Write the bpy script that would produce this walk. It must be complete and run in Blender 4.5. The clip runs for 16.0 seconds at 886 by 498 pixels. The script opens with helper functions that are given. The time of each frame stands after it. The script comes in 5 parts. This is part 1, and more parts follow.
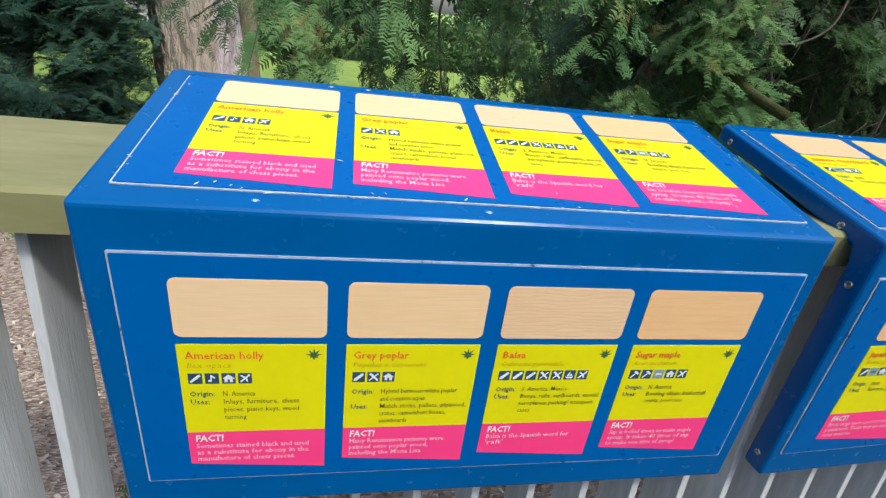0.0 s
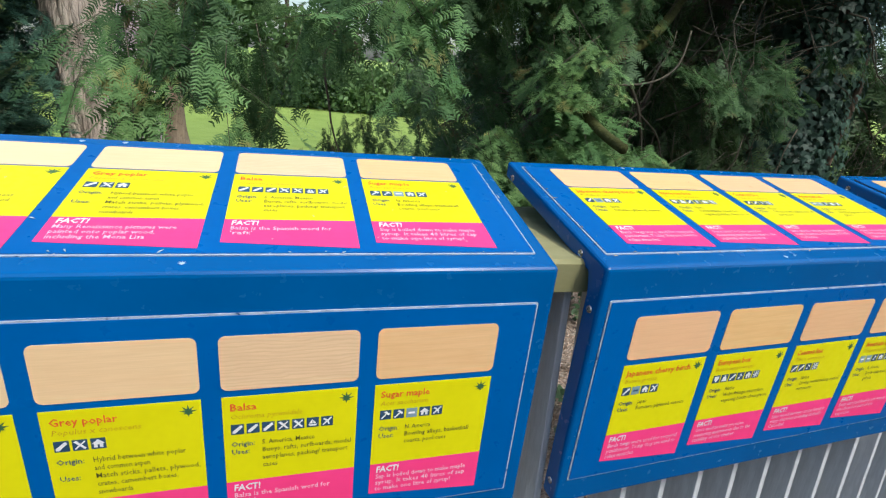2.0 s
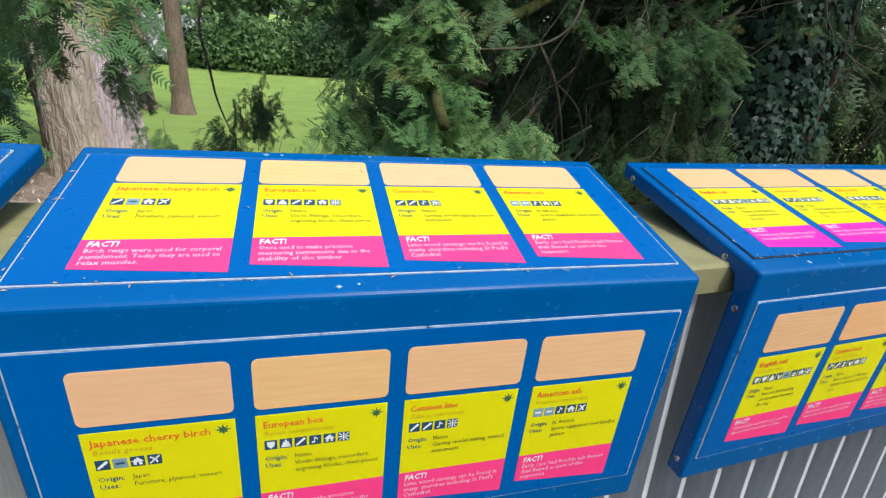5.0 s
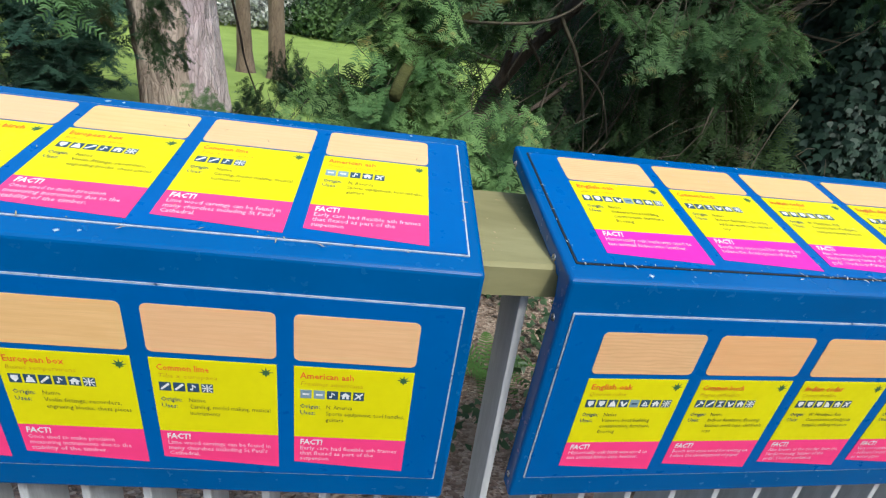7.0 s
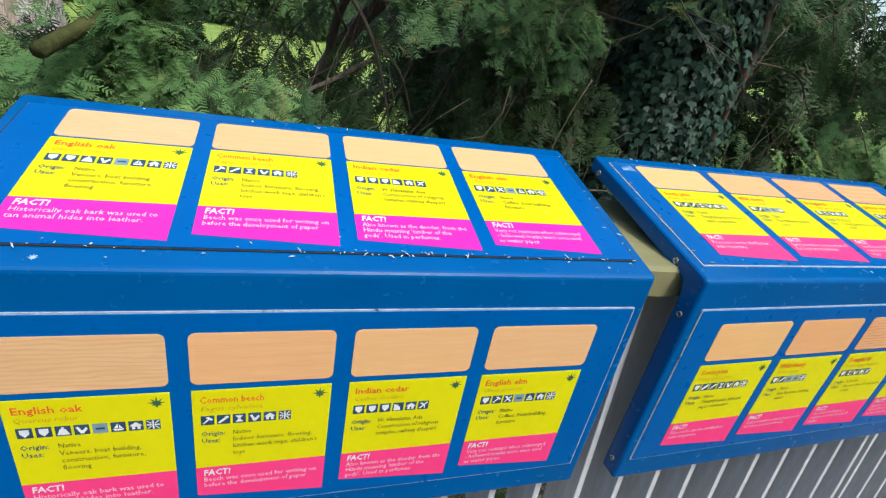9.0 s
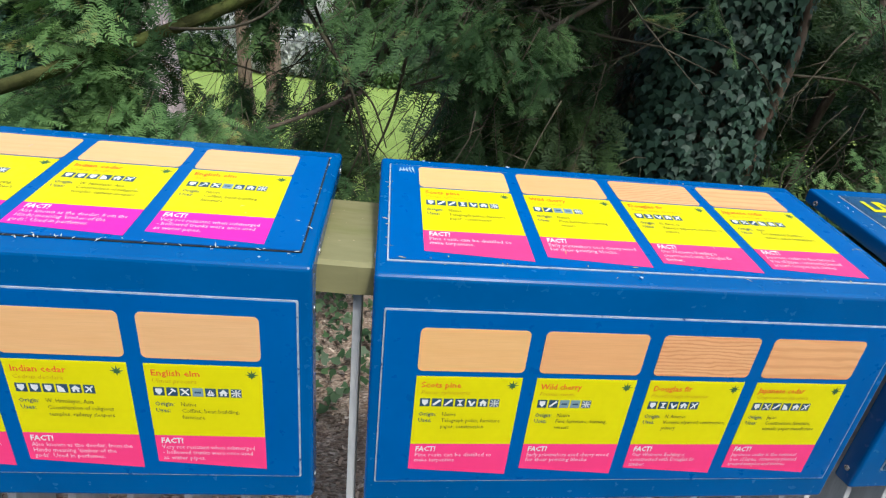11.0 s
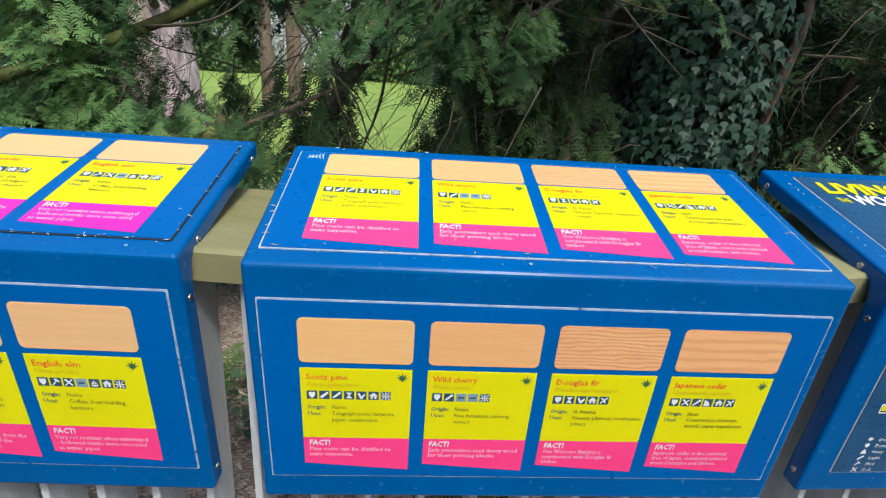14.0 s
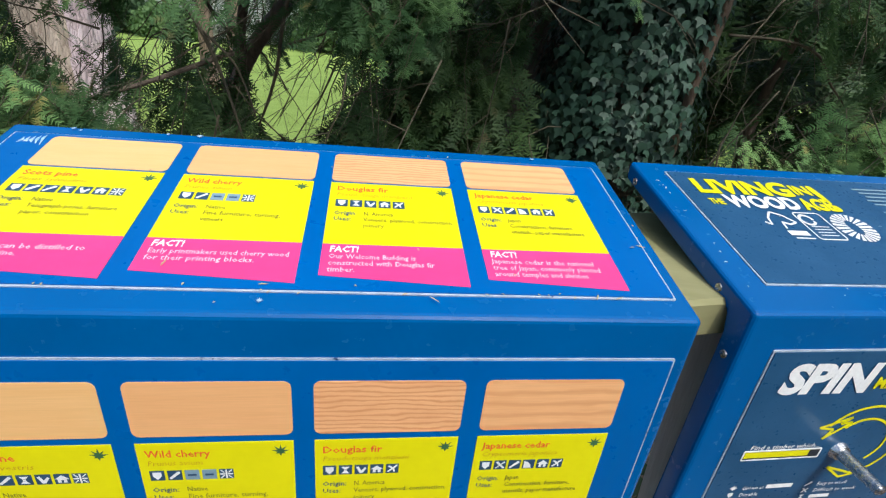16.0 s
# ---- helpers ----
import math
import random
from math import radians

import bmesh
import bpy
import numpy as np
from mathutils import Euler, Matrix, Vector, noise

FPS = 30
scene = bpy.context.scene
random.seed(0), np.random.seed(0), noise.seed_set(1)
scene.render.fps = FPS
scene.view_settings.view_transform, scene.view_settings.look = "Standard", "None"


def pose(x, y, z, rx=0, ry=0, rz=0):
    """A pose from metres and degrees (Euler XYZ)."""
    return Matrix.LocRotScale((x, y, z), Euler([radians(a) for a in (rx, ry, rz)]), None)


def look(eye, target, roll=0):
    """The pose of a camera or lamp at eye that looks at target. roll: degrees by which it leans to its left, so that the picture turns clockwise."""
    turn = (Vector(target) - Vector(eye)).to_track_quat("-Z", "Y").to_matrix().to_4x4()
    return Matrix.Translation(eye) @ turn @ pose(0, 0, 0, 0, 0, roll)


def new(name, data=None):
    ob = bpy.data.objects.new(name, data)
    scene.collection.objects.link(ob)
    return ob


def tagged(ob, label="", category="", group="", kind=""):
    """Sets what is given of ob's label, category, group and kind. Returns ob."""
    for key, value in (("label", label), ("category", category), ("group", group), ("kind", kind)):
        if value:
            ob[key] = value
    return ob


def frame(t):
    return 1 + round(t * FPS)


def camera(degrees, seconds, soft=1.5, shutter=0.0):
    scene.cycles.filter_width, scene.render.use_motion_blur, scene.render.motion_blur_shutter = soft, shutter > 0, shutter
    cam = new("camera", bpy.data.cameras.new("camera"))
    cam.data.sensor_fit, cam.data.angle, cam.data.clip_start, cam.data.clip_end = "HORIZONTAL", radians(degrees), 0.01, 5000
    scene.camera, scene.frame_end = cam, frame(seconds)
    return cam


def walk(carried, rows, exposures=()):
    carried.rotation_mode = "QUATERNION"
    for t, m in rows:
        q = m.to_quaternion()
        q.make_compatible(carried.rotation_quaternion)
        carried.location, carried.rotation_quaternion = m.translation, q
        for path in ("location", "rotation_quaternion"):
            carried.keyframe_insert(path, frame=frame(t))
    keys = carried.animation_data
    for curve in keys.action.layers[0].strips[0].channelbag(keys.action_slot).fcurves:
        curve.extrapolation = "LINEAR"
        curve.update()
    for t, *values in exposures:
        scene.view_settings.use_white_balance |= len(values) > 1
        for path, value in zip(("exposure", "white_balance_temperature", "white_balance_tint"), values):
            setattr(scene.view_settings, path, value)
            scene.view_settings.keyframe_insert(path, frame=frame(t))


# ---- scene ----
# seconds, place of the eye in metres, turn in degrees
PATH = [
    (0.0, 0.2579, -0.4960, 1.4046, 64.399, -6.819, -8.907),
    (0.5, 0.3642, -0.4833, 1.4849, 66.922, -6.557, -8.028),
    (1.0, 0.4594, -0.5049, 1.5210, 70.692, -5.451, -6.796),
    (1.5, 0.4508, -0.5261, 1.4711, 72.350, -5.536, -10.757),
    (2.0, 0.5387, -0.5551, 1.4418, 69.711, -5.869, -15.646),
    (2.5, 0.7007, -0.6129, 1.4807, 66.354, -5.284, -12.173),
    (3.0, 0.8610, -0.6356, 1.5224, 67.693, -5.563, -12.508),
    (3.5, 0.9605, -0.5403, 1.4996, 68.216, -6.559, -17.572),
    (3.7, 1.0080, -0.4979, 1.5046, 67.358, -7.687, -19.618),
    (5.8, 1.4428, -0.5099, 1.4895, 65.170, -5.284, -6.725),
    (6.0, 1.4678, -0.4551, 1.4938, 64.045, -6.254, -6.374),
    (6.5, 1.5709, -0.4134, 1.5057, 63.159, -7.910, -5.763),
    (7.0, 1.7368, -0.5124, 1.5100, 62.812, -7.713, -0.868),
    (7.5, 1.9070, -0.5852, 1.5153, 64.817, -8.415, -2.900),
    (8.0, 2.0615, -0.5110, 1.4735, 64.805, -9.296, -8.002),
    (8.5, 2.1972, -0.4077, 1.4937, 63.091, -11.358, -8.837),
    (9.0, 2.3720, -0.4110, 1.5000, 63.421, -10.032, -8.914),
    (9.5, 2.5522, -0.4959, 1.5179, 64.838, -7.349, -2.970),
    (10.0, 2.6766, -0.5108, 1.5166, 66.181, -6.191, 0.490),
    (10.2, 2.7422, -0.4771, 1.5094, 66.506, -6.159, 0.024),
    (12.3, 3.2508, -0.4330, 1.5121, 66.883, -3.117, 13.452),
    (12.5, 3.2399, -0.4127, 1.5220, 67.032, -2.585, 15.378),
    (13.0, 3.1814, -0.3705, 1.5276, 67.350, -1.847, 18.623),
    (13.5, 3.1765, -0.3843, 1.5097, 67.127, -3.627, 11.896),
    (14.0, 3.2288, -0.4161, 1.5031, 65.924, -3.888, 5.362),
    (14.5, 3.2798, -0.4536, 1.5050, 66.467, -4.083, 4.159),
    (15.0, 3.3601, -0.3867, 1.4878, 66.991, -3.790, 3.186),
    (15.5, 3.4190, -0.2472, 1.4775, 65.612, -4.571, 1.679),
    (16.0, 3.4797, -0.1945, 1.4900, 63.759, -5.722, 1.159),
]
cam = camera(83.63, 16.0, soft=1.2)
walk(cam, [(t, pose(*p)) for t, *p in PATH], exposures=((0.0, 0.58, 6300, 5), (16.0, 0.58, 6300, 5)))

# ---------------------------------------------------------------- light
EDGE_Z = 1.2            # height of the boxes' front edge
world = bpy.data.worlds.new("sky")
scene.world = world
world.use_nodes = True
wn = world.node_tree
sky = wn.nodes.new("ShaderNodeTexSky")
sky.sky_type = "NISHITA"
sky.sun_disc = False
sky.sun_elevation = radians(57)
sky.sun_rotation = radians(150)
sky.air_density, sky.dust_density = 1.0, 3.0
wn.links.new(sky.outputs[0], wn.nodes["Background"].inputs[0])
wn.nodes["Background"].inputs[1].default_value = 0.17
sun_data = bpy.data.lights.new("sun", "SUN")
sun_data.energy, sun_data.angle, sun_data.color = 1.9, radians(9), (1.0, 0.98, 0.94)
sun = new("sun", sun_data)
# from behind the walker's right shoulder, high
sun.matrix_world = look((2.9, -5.0, 8.9), (0, 0, 0))

# ---------------------------------------------------------------- materials


def material(name, rough=0.6, metal=0.0, spec=0.5):
    m = bpy.data.materials.new(name)
    m.use_nodes = True
    b = m.node_tree.nodes["Principled BSDF"]
    b.inputs["Roughness"].default_value = rough
    b.inputs["Metallic"].default_value = metal
    b.inputs["Specular IOR Level"].default_value = spec
    return m, m.node_tree, b


def node(nt, kind, **inputs):
    n = nt.nodes.new(kind)
    for k, v in inputs.items():
        n.inputs[k.replace("_", " ")].default_value = v
    return n


def ramp(nt, source, *stops):
    r = nt.nodes.new("ShaderNodeValToRGB")
    while len(r.color_ramp.elements) < len(stops):
        r.color_ramp.elements.new(0.5)
    for e, (at, col) in zip(r.color_ramp.elements, stops):
        e.position, e.color = at, (*col, 1)
    nt.links.new(source, r.inputs[0])
    return r.outputs[0]


def coords(nt, scale=(1, 1, 1), kind="Object"):
    tc = nt.nodes.new("ShaderNodeTexCoord")
    mp = nt.nodes.new("ShaderNodeMapping")
    mp.inputs["Scale"].default_value = scale
    nt.links.new(tc.outputs[kind], mp.inputs[0])
    return mp.outputs[0]


def noise_of(nt, vec, scale, detail=4.0, rough=0.55):
    n = node(nt, "ShaderNodeTexNoise", Scale=scale, Detail=detail, Roughness=rough)
    if vec is not None:
        nt.links.new(vec, n.inputs["Vector"])
    return n.outputs["Fac"]


def bump(nt, bsdf, height, strength=0.3, distance=0.01):
    b = node(nt, "ShaderNodeBump", Strength=strength, Distance=distance)
    nt.links.new(height, b.inputs["Height"])
    nt.links.new(b.outputs[0], bsdf.inputs["Normal"])


def mix(nt, fac, a, b):
    m = nt.nodes.new("ShaderNodeMix")
    m.data_type = "RGBA"
    nt.links.new(fac, m.inputs[0])
    for s, v in ((m.inputs[6], a), (m.inputs[7], b)):
        if isinstance(v, tuple):
            s.default_value = (*v, 1)
        else:
            nt.links.new(v, s)
    return m.outputs[2]


def noisy(name, dark, light, scale, rough=0.6, spec=0.5, bumps=0.2, depth=0.004, stretch=(1, 1, 1), metal=0.0, spots=None, kind="Object", grime=0.45):
    """A surface with two scales of variation between two colours, fine relief, and stains if asked for."""
    m, nt, b = material(name, rough, metal, spec)
    vec = coords(nt, stretch, kind)
    big, fine = noise_of(nt, vec, scale), noise_of(nt, vec, scale * 9, 6)
    col = ramp(nt, big, (0.3, dark), (0.7, light))
    half = tuple(0.72 * c for c in dark)
    col = mix(nt, ramp(nt, fine, (0.3, (0, 0, 0)), (0.75, (grime,) * 3)), col, half)
    if spots:
        scale2, lo, hi, colour = spots
        col = mix(nt, ramp(nt, noise_of(nt, vec, scale2, 5, 0.7), (lo, (0, 0, 0)), (hi, (1, 1, 1))), col, colour)
    nt.links.new(col, b.inputs["Base Color"])
    nt.links.new(ramp(nt, fine, (0.2, (max(rough - 0.12, 0.05),) * 3), (0.8, (min(rough + 0.12, 1),) * 3)), b.inputs["Roughness"])
    bump(nt, b, fine, bumps, depth)
    return m


BLUE = noisy("blue powder coat", (0.0, 0.080, 0.265), (0.0, 0.097, 0.320), 5, rough=0.22, spec=0.30, grime=0.05, bumps=0.05, depth=0.001,
             spots=(38, 0.72, 0.76, (0.25, 0.34, 0.42)))
PANEL_BLUE = noisy("printed blue panel", (0.0, 0.090, 0.325), (0.0, 0.105, 0.37), 4, rough=0.33, bumps=0.03, depth=0.001, spec=0.22, grime=0.08)
PANEL_NAVY = noisy("printed navy panel", (0.012, 0.062, 0.145), (0.022, 0.085, 0.185), 14, rough=0.33, bumps=0.03, depth=0.001, spec=0.22, grime=0.08)
YELLOW = noisy("yellow print", (0.68, 0.625, 0.002), (0.73, 0.67, 0.004), 9, rough=0.38, bumps=0.02, depth=0.001, spec=0.22, grime=0.08)
PINK = noisy("pink print", (0.86, 0.045, 0.20), (0.92, 0.06, 0.24), 9, rough=0.38, bumps=0.02, depth=0.001, spec=0.22, grime=0.08)
MAGENTA = noisy("magenta print", (0.80, 0.022, 0.36), (0.88, 0.03, 0.40), 9, rough=0.38, bumps=0.02, depth=0.001, spec=0.22, grime=0.08)
INK_RED = noisy("orange red ink", (0.72, 0.10, 0.02), (0.78, 0.13, 0.03), 20, rough=0.4)
INK_OCHRE = noisy("ochre ink", (0.50, 0.30, 0.01), (0.55, 0.34, 0.015), 20, rough=0.4)
INK_NAVY = noisy("navy ink", (0.02, 0.06, 0.12), (0.03, 0.08, 0.15), 20, rough=0.4)
INK_OLIVE = noisy("dark olive ink", (0.10, 0.11, 0.02), (0.13, 0.14, 0.03), 20, rough=0.4)
INK_WHITE = noisy("white ink", (0.78, 0.78, 0.78), (0.86, 0.86, 0.86), 20, rough=0.4)
INK_GREY = noisy("blue grey ink", (0.20, 0.30, 0.36), (0.25, 0.36, 0.42), 20, rough=0.4)
INK_ROSE = noisy("pale pink ink", (0.86, 0.55, 0.66), (0.9, 0.62, 0.72), 20, rough=0.4)
INK_GREEN = noisy("dark green ink", (0.035, 0.11, 0.05), (0.05, 0.14, 0.06), 20, rough=0.4)
ALU = noisy("worn aluminium edge", (0.34, 0.42, 0.50), (0.62, 0.68, 0.74), 60, rough=0.4, metal=0.2,
            spots=(25, 0.62, 0.66, (0.02, 0.06, 0.15)))
SCUFF = noisy("pale scuffed paint", (0.22, 0.42, 0.62), (0.5, 0.62, 0.72), 40, rough=0.6)
STEEL = noisy("stainless steel", (0.5, 0.5, 0.5), (0.65, 0.65, 0.65), 30, rough=0.25, metal=1.0)
DARK_GAP = noisy("dirty dark gap", (0.006, 0.010, 0.018), (0.02, 0.025, 0.03), 30, rough=0.9)
RAIL = noisy("weathered green timber", (0.20, 0.185, 0.080), (0.30, 0.285, 0.140), 2.2, rough=0.8, bumps=0.25, depth=0.003,
             stretch=(0.7, 2.6, 2.6), spots=(2.6, 0.52, 0.74, (0.17, 0.17, 0.05)), grime=0.3)
PICKET = noisy("weathered grey timber", (0.44, 0.45, 0.46), (0.60, 0.61, 0.62), 6, rough=0.8, bumps=0.4, depth=0.003,
               stretch=(4, 4, 0.5))
NEEDLE_DRY = noisy("dry needle", (0.35, 0.26, 0.13), (0.55, 0.45, 0.28), 60, rough=0.8)
NEEDLE_GREY = noisy("pale debris", (0.35, 0.38, 0.38), (0.55, 0.58, 0.58), 60, rough=0.8)


def wood_material(name, dark, light, rings, contrast=1.0):
    """Planed wood, grain along x."""
    m, nt, b = material(name, 0.42)
    vec = coords(nt, (1, 1, 1))
    warp = node(nt, "ShaderNodeTexWave", Scale=rings, Distortion=9.0, Detail=4.0, Detail_Scale=0.8)
    warp.bands_direction = "Y"
    st = coords(nt, (0.35, 1, 1))
    nt.links.new(st, warp.inputs["Vector"])
    fine = noise_of(nt, coords(nt, (6, 160, 1)), 3, 5)
    big = noise_of(nt, coords(nt, (4, 14, 1)), 2.2, 3)
    col = ramp(nt, warp.outputs["Fac"], (0.0, tuple(l + (d - l) * contrast ** 1.6 for d, l in zip(dark, light))), (0.55, light))
    col = mix(nt, ramp(nt, fine, (0.35, (0, 0, 0)), (0.8, (0.35,) * 3)), col, tuple(c * 0.75 for c in dark))
    col = mix(nt, ramp(nt, big, (0.35, (0, 0, 0)), (0.8, (0.5,) * 3)), col, dark)
    nt.links.new(col, b.inputs["Base Color"])
    bump(nt, b, fine, 0.08, 0.001)
    return m


def leaf_material(name, dark, light, dry=None, shine=0.14, scale=1.6, thin=0.24):
    m, nt, b = material(name, 0.5, 0, shine)
    vec = coords(nt)
    isl = nt.nodes.new("ShaderNodeNewGeometry").outputs["Random Per Island"]
    col = ramp(nt, noise_of(nt, vec, scale, 3), (0.32, dark), (0.68, light))
    col = mix(nt, ramp(nt, isl, (0.0, (0.0,) * 3), (1.0, (0.6,) * 3)), col, dark)
    if dry:
        col = mix(nt, ramp(nt, noise_of(nt, vec, scale * 2.3, 4, 0.6), (0.60, (0, 0, 0)), (0.68, (0.8,) * 3)), col, dry)
    nt.links.new(col, b.inputs["Base Color"])
    tr = nt.nodes.new("ShaderNodeBsdfTranslucent")
    nt.links.new(col, tr.inputs[0])
    ms = nt.nodes.new("ShaderNodeMixShader")
    ms.inputs[0].default_value = thin
    out = nt.nodes["Material Output"]
    nt.links.new(b.outputs[0], ms.inputs[1])
    nt.links.new(tr.outputs[0], ms.inputs[2])
    nt.links.new(ms.outputs[0], out.inputs[0])
    return m


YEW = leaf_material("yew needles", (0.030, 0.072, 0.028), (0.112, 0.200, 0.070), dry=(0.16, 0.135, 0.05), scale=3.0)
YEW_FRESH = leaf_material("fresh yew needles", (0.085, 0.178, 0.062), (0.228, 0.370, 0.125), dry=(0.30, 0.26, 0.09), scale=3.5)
YEW_TIPS = leaf_material("browned yew needles", (0.040, 0.085, 0.030), (0.125, 0.205, 0.068), dry=(0.25, 0.19, 0.05), scale=4.0)
# darker copy of the yew needles, with the hollow's shade put into the colour
YEW_SHADED = leaf_material("shade-toned yew needles", (0.025, 0.055, 0.022), (0.086, 0.148, 0.052), dry=(0.10, 0.085, 0.035), scale=2.5)
SPRUCE = leaf_material("blue green conifer needles", (0.022, 0.060, 0.040), (0.075, 0.145, 0.095))
FAR_LEAF = leaf_material("far tree leaves", (0.10, 0.175, 0.065), (0.22, 0.33, 0.13), scale=0.25, thin=0.35)
FAR_DARK = leaf_material("far dark leaves", (0.04, 0.075, 0.035), (0.09, 0.15, 0.065), scale=0.25, thin=0.3)
BLOSSOM = leaf_material("white blossom", (0.34, 0.36, 0.33), (0.60, 0.60, 0.56), scale=0.5)
IVY = leaf_material("ivy leaves", (0.018, 0.046, 0.030), (0.062, 0.120, 0.080), shine=0.30, scale=4, thin=0.12)
IVY_LOW = leaf_material("low ivy leaves", (0.030, 0.070, 0.030), (0.090, 0.160, 0.065), shine=0.4, scale=5)
FERN = leaf_material("fern", (0.05, 0.12, 0.03), (0.12, 0.22, 0.06), scale=6)


def bark_material(name, dark, light, crack, across=5.5, lichen=None):
    """Plated bark: long plates with dark cracks between them."""
    m, nt, b = material(name, 0.92, 0, 0.2)
    wob = noise_of(nt, coords(nt, (1, 1, 0.6)), 3, 5, 0.65)
    vec = nt.nodes.new("ShaderNodeVectorMath")
    vec.operation = "MULTIPLY_ADD"
    nt.links.new(wob, vec.inputs[0])
    vec.inputs[1].default_value = (2.2, 2.2, 1.2)
    nt.links.new(coords(nt, (across, across, across * 0.13)), vec.inputs[2])
    vor = node(nt, "ShaderNodeTexVoronoi", Scale=1.6)
    vor.feature = "DISTANCE_TO_EDGE"
    nt.links.new(vec.outputs[0], vor.inputs["Vector"])
    fine = noise_of(nt, coords(nt, (1, 1, 0.4)), 22, 6, 0.7)
    col = ramp(nt, noise_of(nt, coords(nt, (1, 1, 0.4)), 4, 5), (0.3, dark), (0.7, light))
    col = mix(nt, ramp(nt, fine, (0.35, (0, 0, 0)), (0.75, (0.55,) * 3)), col, dark)
    if lichen:
        col = mix(nt, ramp(nt, noise_of(nt, coords(nt), 1.7, 6, 0.7), (0.5, (0, 0, 0)), (0.66, (0.6,) * 3)), col, lichen)
    col = mix(nt, ramp(nt, vor.outputs["Distance"], (0.0, (0.55,) * 3), (0.07, (0, 0, 0))), col, crack)
    nt.links.new(col, b.inputs["Base Color"])
    plate_height = ramp(nt, vor.outputs["Distance"], (0.0, (0, 0, 0)), (0.25, (1, 1, 1)))
    bump(nt, b, mix(nt, fine, plate_height, (0.2, 0.2, 0.2)), 1.0, 0.022)
    return m


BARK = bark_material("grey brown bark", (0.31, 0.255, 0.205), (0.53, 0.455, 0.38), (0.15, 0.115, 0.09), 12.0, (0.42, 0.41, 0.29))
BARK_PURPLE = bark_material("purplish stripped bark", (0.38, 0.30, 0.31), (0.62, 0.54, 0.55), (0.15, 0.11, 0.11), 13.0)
BARK_BROWN = bark_material("brown pine bark", (0.16, 0.115, 0.085), (0.30, 0.225, 0.17), (0.07, 0.05, 0.04), 16.0)
BARK_RED = noisy("reddish stem bark", (0.11, 0.075, 0.050), (0.23, 0.160, 0.11), 6, rough=0.9, bumps=0.6, depth=0.006, stretch=(2, 2, 0.6))
BARK_DARK = noisy("dark brown bark", (0.06, 0.045, 0.035), (0.15, 0.115, 0.085), 5, rough=0.9, bumps=0.8, depth=0.01, stretch=(2, 2, 0.6))
TWIG = noisy("bare twig", (0.040, 0.034, 0.022), (0.115, 0.097, 0.06), 8, rough=0.85, bumps=0.5, depth=0.004)
LIMB = noisy("mossy limb", (0.036, 0.040, 0.014), (0.095, 0.100, 0.034), 7, rough=0.9, spec=0.1, bumps=0.8, depth=0.008, spots=(5, 0.5, 0.68, (0.09, 0.12, 0.03)))


def ground_material():
    m, nt, b = material("woodland floor and lawn", 0.95, 0, 0.15)
    vec = coords(nt)
    chips = node(nt, "ShaderNodeTexVoronoi", Scale=55.0)
    nt.links.new(coords(nt, (1, 1.7, 1)), chips.inputs["Vector"])
    mulch = ramp(nt, chips.outputs["Color"], (0.1, (0.22, 0.15, 0.115)), (0.5, (0.40, 0.30, 0.24)), (0.9, (0.58, 0.48, 0.40)))
    mulch = mix(nt, ramp(nt, noise_of(nt, vec, 2.0, 6), (0.42, (0, 0, 0)), (0.72, (0.55,) * 3)), mulch, (0.09, 0.075, 0.045))
    grass = ramp(nt, noise_of(nt, vec, 0.8, 8, 0.7), (0.3, (0.24, 0.34, 0.075)), (0.7, (0.34, 0.45, 0.12)))
    grass = mix(nt, ramp(nt, noise_of(nt, vec, 60, 4), (0.35, (0, 0, 0)), (0.8, (0.5,) * 3)), grass, (0.17, 0.26, 0.05))
    sep = nt.nodes.new("ShaderNodeSeparateXYZ")
    nt.links.new(vec, sep.inputs[0])
    wob = nt.nodes.new("ShaderNodeMath")
    wob.operation = "MULTIPLY_ADD"
    nt.links.new(noise_of(nt, vec, 0.9, 6), wob.inputs[0])
    wob.inputs[1].default_value = 1.6
    slant = nt.nodes.new("ShaderNodeMath")
    slant.operation = "MULTIPLY_ADD"
    nt.links.new(sep.outputs[0], slant.inputs[0])
    slant.inputs[1].default_value = 0.45
    nt.links.new(sep.outputs[1], slant.inputs[2])
    nt.links.new(slant.outputs[0], wob.inputs[2])
    edge = nt.nodes.new("ShaderNodeMapRange")
    edge.inputs[1].default_value, edge.inputs[2].default_value = 6.6, 7.1
    nt.links.new(wob.outputs[0], edge.inputs[0])
    # unseen ground before the fence, made dark to dim its reflection in the boxes
    unseen_edge = nt.nodes.new("ShaderNodeMapRange")
    unseen_edge.inputs[1].default_value, unseen_edge.inputs[2].default_value = -0.1, 0.05
    nt.links.new(sep.outputs[1], unseen_edge.inputs[0])
    unseen_dark = ramp(nt, noise_of(nt, vec, 40, 6), (0.3, (0.035, 0.035, 0.036)), (0.7, (0.075, 0.075, 0.076)))
    soil = mix(nt, edge.outputs[0], mulch, grass)
    nt.links.new(mix(nt, unseen_edge.outputs[0], unseen_dark, soil), b.inputs["Base Color"])
    bump(nt, b, chips.outputs["Distance"], 0.9, 0.02)
    return m


GROUND = ground_material()

